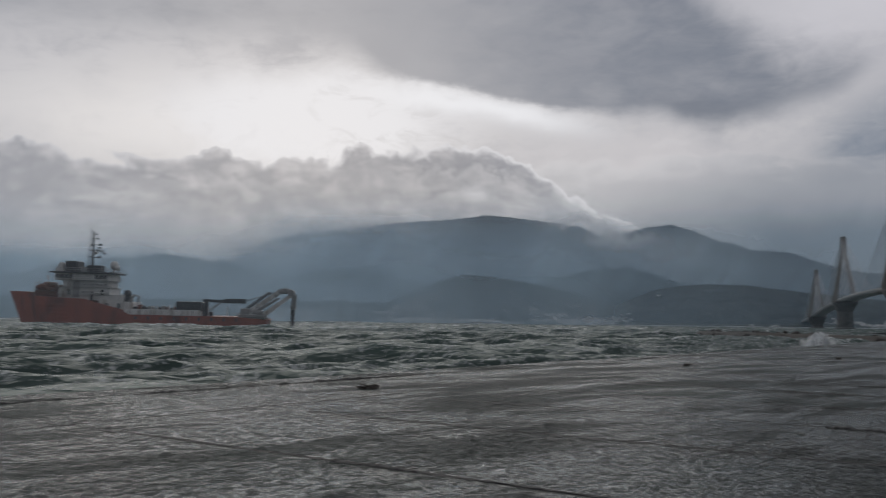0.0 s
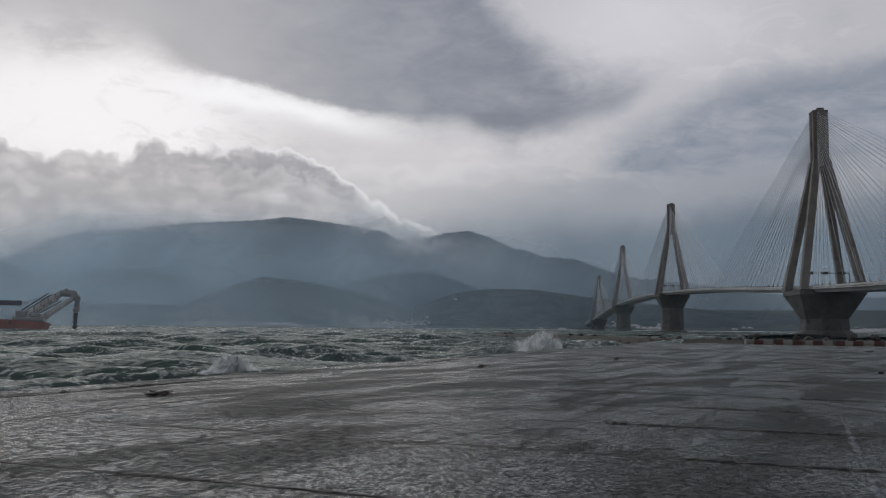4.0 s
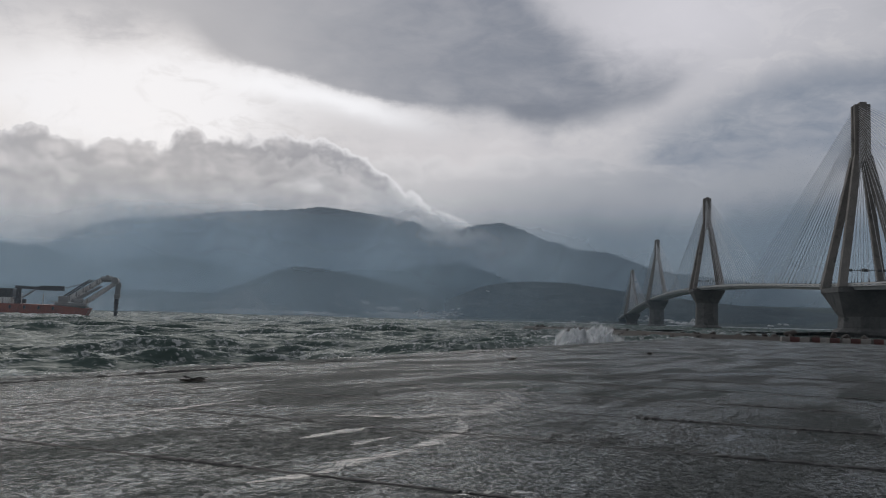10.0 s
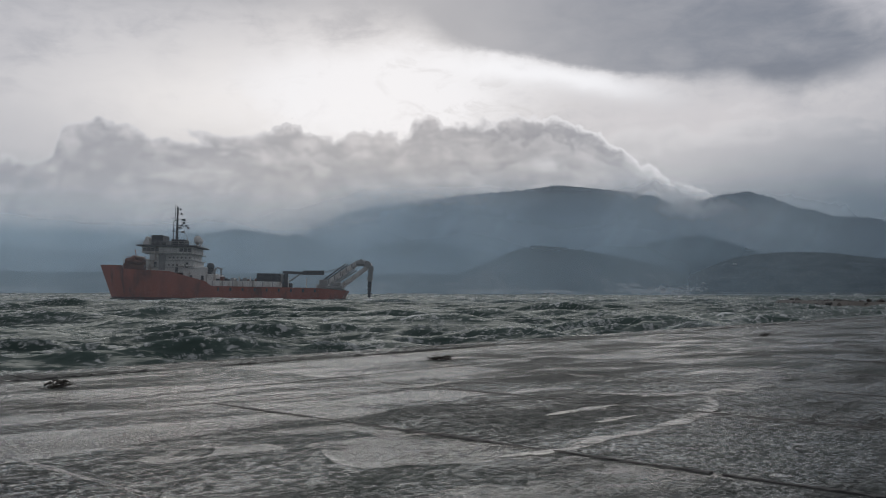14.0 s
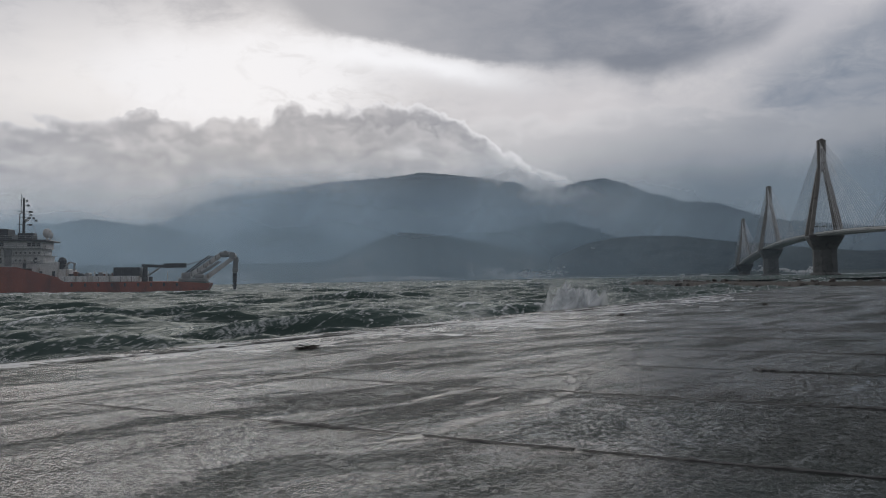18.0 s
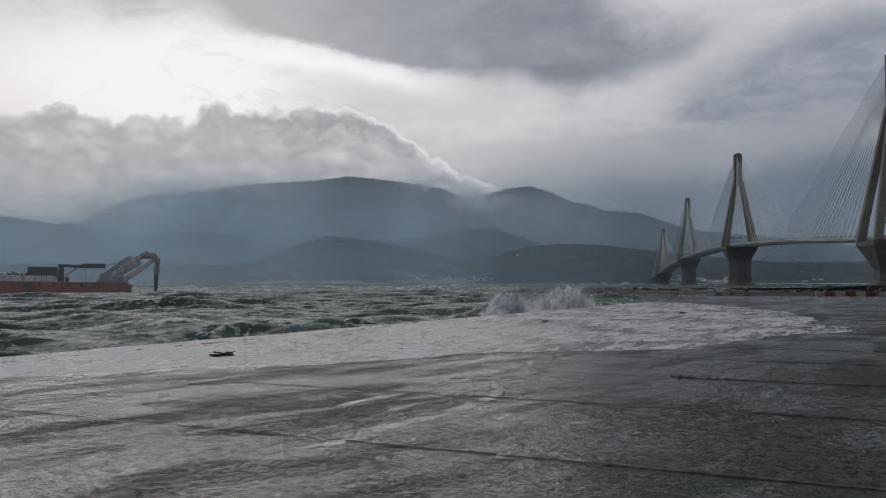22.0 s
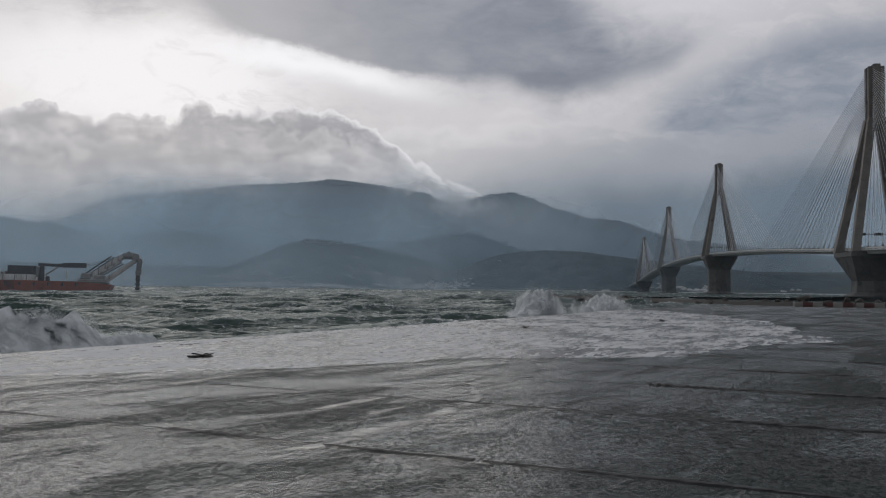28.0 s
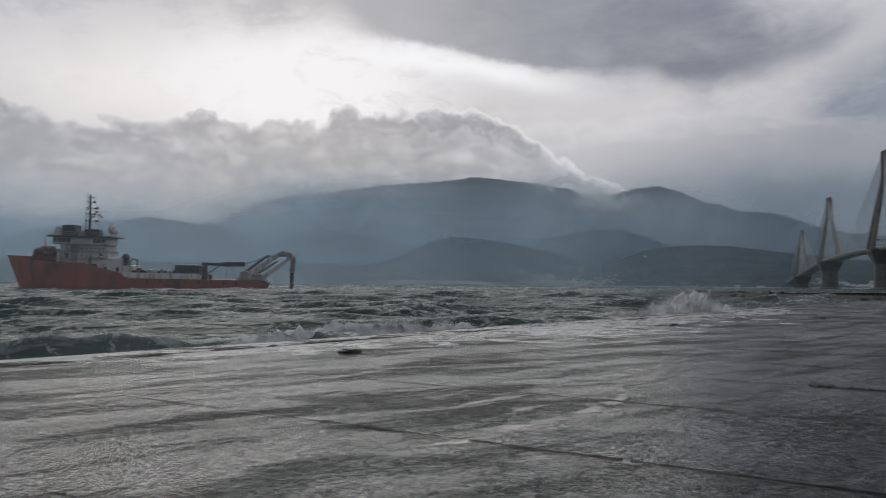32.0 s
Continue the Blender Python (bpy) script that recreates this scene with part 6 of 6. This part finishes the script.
def film_material():
    """Clear run-off: it shows the concrete and mirrors the sky, in drawn-out sheets with ragged rims."""
    m = bpy.data.materials.new("water_film")
    m.use_nodes = True
    n = Net(m.node_tree)
    at = n.node("ShaderNodeTexCoord").outputs["Object"]
    rag = n.noise(n.scaled(at, 1.0, 0.6, 1, 0.6), 16.0, 4.0, 0.65)
    fleck = n.noise(at, 25.0, 4.0, 0.72)
    sheet = n.noise(n.scaled(at, 0.26, 1.0, 1, -0.26), 0.80, 6.0, 0.60, 0.6)
    b = n.node("ShaderNodeBump")
    # it lies calmer and thinner away from the edge
    place = n.node("ShaderNodeSeparateXYZ")
    n.put(place.inputs[0], at)
    n.put(b.inputs["Strength"], n.step(place.outputs[1], 0.5, 7.5, 0.75, 1.15))
    b.inputs["Distance"].default_value = 0.03
    n.put(b.inputs["Height"], n.add(n.mul(n.noise(n.scaled(at, 0.5, 1, 1), 9.0, 3.0, 0.6), 0.7), n.mul(n.noise(at, 30.0, 3.0, 0.6), 0.2)))
    c, g, k = n.node("ShaderNodeBsdfTransparent"), n.node("ShaderNodeBsdfGlossy"), n.node("ShaderNodeMixShader")
    f = n.node("ShaderNodeFresnel")
    f.inputs[0].default_value = 1.34
    for node in (g, f):
        n.put(node.inputs["Normal"], b.outputs[0])
    n.put(g.inputs["Roughness"], 0.17)
    wet = n.step(n.add(n.mul(sheet, 0.85), n.mul(rag, 0.15)), 0.44, 0.535)
    n.put(k.inputs[0], n.mul(n.math("MINIMUM", f.outputs[0], 0.7), n.mul(n.mul(n.add(0.12, n.mul(wet, 0.84)), n.step(place.outputs[1], 0.0, 6.0, 0.10, 1.0)), n.step(n.add(n.mul(rag, 0.25), n.mul(fleck, 0.75)), 0.465, 0.535, 0.16, 1.16))))
    n.put(k.inputs[1], c.outputs[0])
    n.put(k.inputs[2], g.outputs[0])
    n.put(n.node("ShaderNodeOutputMaterial").inputs[0], k.outputs[0])
    return m


# water left behind by the seas that came over, lying in the hollows
X, Y = np.meshgrid(np.arange(-8, 34, 0.3), np.arange(-2.0, 16.0, 0.3))
Z = np.array([[0.003 * noise.fractal(Vector((x * 0.3, y * 0.5, 4.0)), 0.9, 2.0, 4) - 0.0012 * max(0, 6 - y) for x, y in zip(a, b)] for a, b in zip(X, Y)])
film = tagged(new("water_film", grid_mesh("water_film", X, Y, Z, film_material())), "thin clear film of sea water lying on the concrete", "puddle", kind="stuff")


# ---- the quay's slabs ----
def slab_mesh(wide, seed):
    rng = random.Random(seed)
    hx, hy, c = PITCH / 2 - 0.022, wide / 2 - 0.0006, 0.014
    return Shape().rings([[(x * (hx - k), y * (hy - k * 0.03), z) for x, y in ((-1, -1), (1, -1), (1, 1), (-1, 1))] for z, k in ((-0.15, 0), (-c, 0), (-0.006, c * 0.5), (0, c + 0.01))]).mesh("slab", CONCRETE_WET)


rng = random.Random(77)
for r0, r1 in zip(ROWS, ROWS[1:]):
    if r1 - r0 < 1:
        continue
    me = slab_mesh(r1 - r0, r0)
    for i in range(-4, 17):
        ob = part("slab", me, CONCRETE_WET, quay_body)
        ob.matrix_basis = pose(S0 + PITCH * (i + 0.5), -(r0 + r1) / 2, PIER - 0.004 + rng.uniform(-0.003, 0.002), rng.uniform(-0.04, 0.04), rng.uniform(-0.04, 0.04), rng.uniform(-0.1, 0.1))


# ---- standing water ----
rising = []


def puddle(label, points, seed, late=False):
    """A shallow pool drawn along points of (metres along, metres across, width)."""
    k = len(points)
    t = np.linspace(0, k - 1, 14 * k)
    S, D, W = (np.interp(t, range(k), [p[i] for p in points]) for i in range(3))
    loops = []
    for i in range(len(t)):
        j0, j1 = max(i - 2, 0), min(i + 2, len(t) - 1)
        way = Vector((S[j1] - S[j0], D[j1] - D[j0], 0)).normalized()
        side = Vector((-way.y, way.x, 0))
        a, b = (W[i] / 2 * (1 + 0.55 * noise.noise(Vector((S[i] * 0.9, D[i] * 0.9, seed + q)))) for q in (0, 7))
        p = Vector((S[i], D[i], 0))
        loops.append([(q.x, -q.y, z) for q, z in ((p + side * a * 1.5, 0.0), (p + side * a * 0.5, 0.003), (p, 0.004), (p - side * b * 0.5, 0.003), (p - side * b * 1.5, 0.0))])
    ob = lone("puddle", Shape().rings(loops, close=False, caps=False), PUDDLE, label, "puddle", QUAY @ pose(0, 0, PIER + 0.001), "puddles on the quay", smooth=True)
    deep = ob.data.attributes.new("depth", "FLOAT", "POINT")
    deep.data.foreach_set("value", [0.0, 0.8, 1.0, 0.8, 0.0] * len(loops))
    if late:
        rising.append(ob)
    return ob


def puddle_material():
    """Standing water: the dark bed below, the sky in its ruffled face."""
    m = bpy.data.materials.new("puddle_water")
    m.use_nodes = True
    k = Net(m.node_tree)
    at = k.node("ShaderNodeTexCoord").outputs["Object"]
    b, d, g, x, f = k.node("ShaderNodeBump"), k.node("ShaderNodeBsdfDiffuse"), k.node("ShaderNodeBsdfGlossy"), k.node("ShaderNodeMixShader"), k.node("ShaderNodeFresnel")
    b.inputs["Distance"].default_value = 0.03
    k.put(b.inputs["Height"], k.add(k.mul(k.noise(k.scaled(at, 0.6, 1, 1), 9.0, 3.0, 0.6), 0.7), k.mul(k.noise(at, 2.0, 3.0, 0.6), 0.8)))
    f.inputs[0].default_value = 1.34
    for node in (d, g, f):
        k.put(node.inputs["Normal"], b.outputs[0])
    k.put(d.inputs[0], k.mix(k.noise(at, 3.0, 5.0, 0.6), (0.035, 0.042, 0.040), (0.085, 0.090, 0.084)))
    k.put(g.inputs["Roughness"], 0.16)
    k.put(x.inputs[0], k.mul(k.math("MINIMUM", f.outputs[0], 0.8), 0.55))
    k.put(x.inputs[1], d.outputs[0])
    k.put(x.inputs[2], g.outputs[0])
    # stones break the surface, most of them near the rims
    c, y = k.node("ShaderNodeBsdfTransparent"), k.node("ShaderNodeMixShader")
    rim = k.node("ShaderNodeAttribute")
    rim.attribute_name = "depth"
    bare = k.add(k.mul(k.noise(k.scaled(at, 0.5, 1, 1), 4.0, 6.0, 0.7), 0.75), k.mul(k.noise(at, 28.0, 3.0, 0.7), 0.25))
    k.put(y.inputs[0], k.step(k.add(bare, k.mul(rim.outputs["Fac"], 0.20)), 0.56, 0.72))
    k.put(y.inputs[1], c.outputs[0])
    k.put(y.inputs[2], x.outputs[0])
    k.put(k.node("ShaderNodeOutputMaterial").inputs[0], y.outputs[0])
    return m


PUDDLE = puddle_material()
puddle("long shallow puddle across the wet concrete", [(24.3, -4.4, 0.05), (23.6, -2.2, 0.3), (23.0, -0.6, 0.5), (21.8, 0.6, 0.8), (20.2, 1.6, 0.8), (19.2, 2.6, 0.7), (18.4, 4.4, 0.5), (18.0, 6.2, 0.05)], 1)
puddle("narrow thread of water draining along a slab edge", [(20.2, 0.75, 0.04), (17.0, 0.74, 0.05), (15.2, 0.73, 0.13), (13.6, 0.72, 0.16), (12.0, 0.71, 0.06), (10.0, 0.70, 0.10), (7.5, 0.66, 0.07), (5.5, 0.66, 0.03)], 2)
puddle("thin film of water in a hollow of the quay", [(26.5, 1.0, 0.1), (25.6, 4.0, 0.9), (25.4, 7.0, 0.7), (24.6, 10.0, 0.1)], 3)


puddle("long bright thread of water lying along the quay", [(6.6, -11.2, 0.03), (7.6, -10.8, 0.22), (8.6, -10.4, 0.3), (9.4, -10.25, 0.16), (10.7, -9.9, 0.42), (11.8, -10.0, 0.2), (14.0, -10.05, 0.03)], 4, True)
puddle("small bright puddle on rough concrete", [(9.7, -6.35, 0.03), (10.1, -6.3, 0.2), (10.8, -6.25, 0.26), (11.4, -6.15, 0.03)], 5, True)
puddle("small bright puddle on rough concrete", [(9.55, -5.55, 0.03), (9.8, -5.5, 0.2), (10.1, -5.5, 0.26), (10.5, -5.45, 0.03)], 6, True)
puddle("shallow streak of water drawn over the slabs", [(6.9, -5.1, 0.03), (7.7, -4.8, 0.25), (8.6, -4.9, 0.35), (9.6, -4.7, 0.22), (10.6, -4.8, 0.4), (11.9, -4.9, 0.3), (13.2, -5.6, 0.03)], 7, True)
puddle("wide shallow puddle by the gravel", [(12.2, -7.4, 0.05), (12.8, -6.4, 0.5), (13.4, -5.9, 0.4), (14.6, -5.6, 0.6), (16.8, -5.9, 0.7), (18.6, -6.6, 0.4), (20.5, -6.8, 0.05)], 10, True)


# ---- grit heaped in the joints ----
def seam_mesh(long, seed, heap):
    """A low uneven heap of dark grit along local y."""
    g = Shape()
    loops, rng = [], random.Random(int(seed * 10))
    for i in range(int(long / 0.07)):
        y = i * 0.07
        much = max(0.0, 0.62 + 1.3 * noise.noise(Vector((y * 0.5, seed, 0))) + 0.7 * noise.noise(Vector((y * 2.6, seed, 5))))
        wide, high = (0.03 + 1.9 * heap * much) * rng.uniform(0.6, 1.3), max(rng.uniform(0.002, 0.012), heap * min(1.3, much) * rng.uniform(0.4, 1.35) - 0.005)
        off = 0.03 * noise.noise(Vector((y * 1.7, seed, 9)))
        loops.append([(off - wide, y, -0.02), (off - wide * 0.6, y, high * 0.7), (off + wide * 0.1, y, high), (off + wide * 0.7, y, high * 0.5), (off + wide, y, -0.02)])
    return g.rings(loops).mesh("joint_grit", JOINT)


for i in range(0, 12):
    for k, (d0, long) in enumerate(((-3.2, 9.0), (5.8, 11.0), (-11.0, 7.8))):
        if (i > 5 and k == 2) or (i == 0 and k == 1):
            continue
        ob = part("joint_grit", seam_mesh(long, i * 3.7 + k, 0.018 if i == 0 and k == 0 else 0.024 if i == 0 else 0.018 if k == 2 else 0.030), JOINT, quay_body, "ridge of dark grit and weed in a joint")
        ob.matrix_basis = pose(S0 + PITCH * i, -(d0 + long), PIER - 0.004)


for d, s0, count in ((-12.15, 2.0, 2),):
    for i in range(count):
        ob = part("joint_grit", seam_mesh(8.0, i * 5.1 - d, 0.012), JOINT, quay_body, "ridge of dark grit and weed in a joint")
        ob.matrix_basis = pose(s0 + 8.0 * (i + 1), -d, PIER - 0.005, 0, 0, 90)
for i in range(13):
    ob = part("joint_grit", seam_mesh(7.5, i * 2.3 + 50, 0.040), JOINT, quay_body, "line of dark weed along the coping")
    ob.matrix_basis = pose(1.0 + 7.5 * (i + 1), 16.0, PIER - 0.006, 0, 0, 90)


# ---- what moves ----
def motions():
    # the ship rides the swell, bow a little high, and drifts slowly aft: seconds, metres aft, lift, bow up
    ride = [(0, -0.2, 0.0, 0.65), (2, 0.05, 0.2, 0.65), (3, -0.1, -0.1, 0.55), (4, -0.2, -0.1, 0.6), (5, -0.4, 0.2, 0.7), (7, -0.35, 0.2, 0.65), (8, -0.1, 0.45, 0.65), (9, 0.4, 0.2, 0.65), (10, 0.85, 0.0, 0.65), (11, 1.1, 0.1, 0.6), (12, 1.45, 0.6, 0.7), (13, 1.5, 0.3, 0.6), (13.6, 1.4, 0.9, 0.9), (15.5, 1.45, 0.0, 0.6), (16, 1.8, -0.2, 0.4), (17, 1.9, 0.2, 0.8), (18, 2.0, -0.05, 0.65), (19, 2.3, -0.4, 0.65), (20, 2.15, 0.1, 0.65), (21, 2.3, 0.3, 0.65), (22, 2.55, -0.15, 0.65), (23, 2.9, 0.0, 0.65), (24, 3.0, -0.05, 0.65), (25, 3.05, 0.15, 0.65), (27.5, 3.3, -0.4, 0.65), (29, 3.45, 0.1, 0.65), (30, 3.1, 1.1, 0.95), (31, 3.15, 0.7, 0.9), (32, 3.6, 0.0, 0.6)]
    rows = [(t, SHIP @ pose(aft, 0, lift, 1.6 * math.sin(t * 0.8 + 1), up, 0)) for t, aft, lift, up in ride]
    walk(ship, rows)
    # the water goes with the wind
    for sheet, v in ((sea_a, SPEED_A), (sea_b, SPEED_B), (sea_c, SPEED_C)):
        walk(sheet, [(t, QUAY @ pose(v * t, 0, 0)) for t in (0.0, 16.0, 32.0)])
    for kind, ob, t, s, d, drop in moved:
        if kind == "burst":
            shape = [(-0.7, 0, -1.0), (-0.45, 0, -0.8), (-0.15, 0.2, -0.1), (0.05, 0.5, 0.0), (0.35, 1.1, -0.12), (0.7, 1.9, -0.45), (1.1, 2.6, -1.0)]
            rows = [(t + dt, at_edge(s + run, d, drop * lift + 1.2)) for dt, run, lift in shape]
        else:
            shape = [(-5.0, -22, -1.0), (-3.6, -15, -0.75), (-2.2, -9, -0.5), (-1.1, -5.0, -0.12), (-0.6, -3.4, 0.0), (-0.3, -2.6, 0.0), (0.3, -1.4, -0.3), (0.9, -1.0, -1.0)]
            rows = [(t + dt, at_edge(s + out * 0.15, EDGE + out, drop * lift)) for dt, out, lift in shape]
        rows = [r for r in rows if 0 <= r[0] <= 32]
        first, last = rows[0], rows[-1]
        walk(ob, ([(0.0, first[1])] if first[0] > 0.02 else []) + rows + ([(32.0, last[1])] if last[0] < 31.98 else []))
    # run-up over the quay
    walk(wash, [(t, at_edge(4, EDGE + 0.1, PIER + z)) for t, z in ((0, -0.085), (16.7, -0.085), (17.4, -0.052), (19.0, -0.043), (20.4, -0.032), (21.0, -0.022), (22.0, -0.017), (23.0, -0.006), (26.0, -0.003), (27.5, -0.008), (28.2, -0.016), (29.0, -0.034), (32.0, -0.044))])
    walk(film, [(t, QUAY @ pose(0, 0, PIER + z)) for t, z in ((0, -0.022), (9.0, -0.012), (12.5, -0.005), (16.0, -0.003), (18.4, 0.001), (24.0, 0.002), (32.0, 0.002))])
    # spray fills the hollows before the great seas come over
    for ob in rising:
        walk(ob, [(t, QUAY @ pose(0, 0, PIER + z)) for t, z in ((0, -0.014), (8.0, -0.010), (11.5, 0.001), (32.0, 0.001))])
    # the wash nudges the driftwood along
    walk(wood, [(t, Matrix.Translation(quay(s, d)) @ pose(0, 0, 0, 0, 0, r)) for t, s, d, r in ((0, 16.0, -13.5, 10), (18.5, 16.0, -13.5, 10), (20.0, 15.4, -13.1, 25), (23.0, 15.2, -13.0, 30), (32.0, 15.2, -13.0, 30))])


motions()
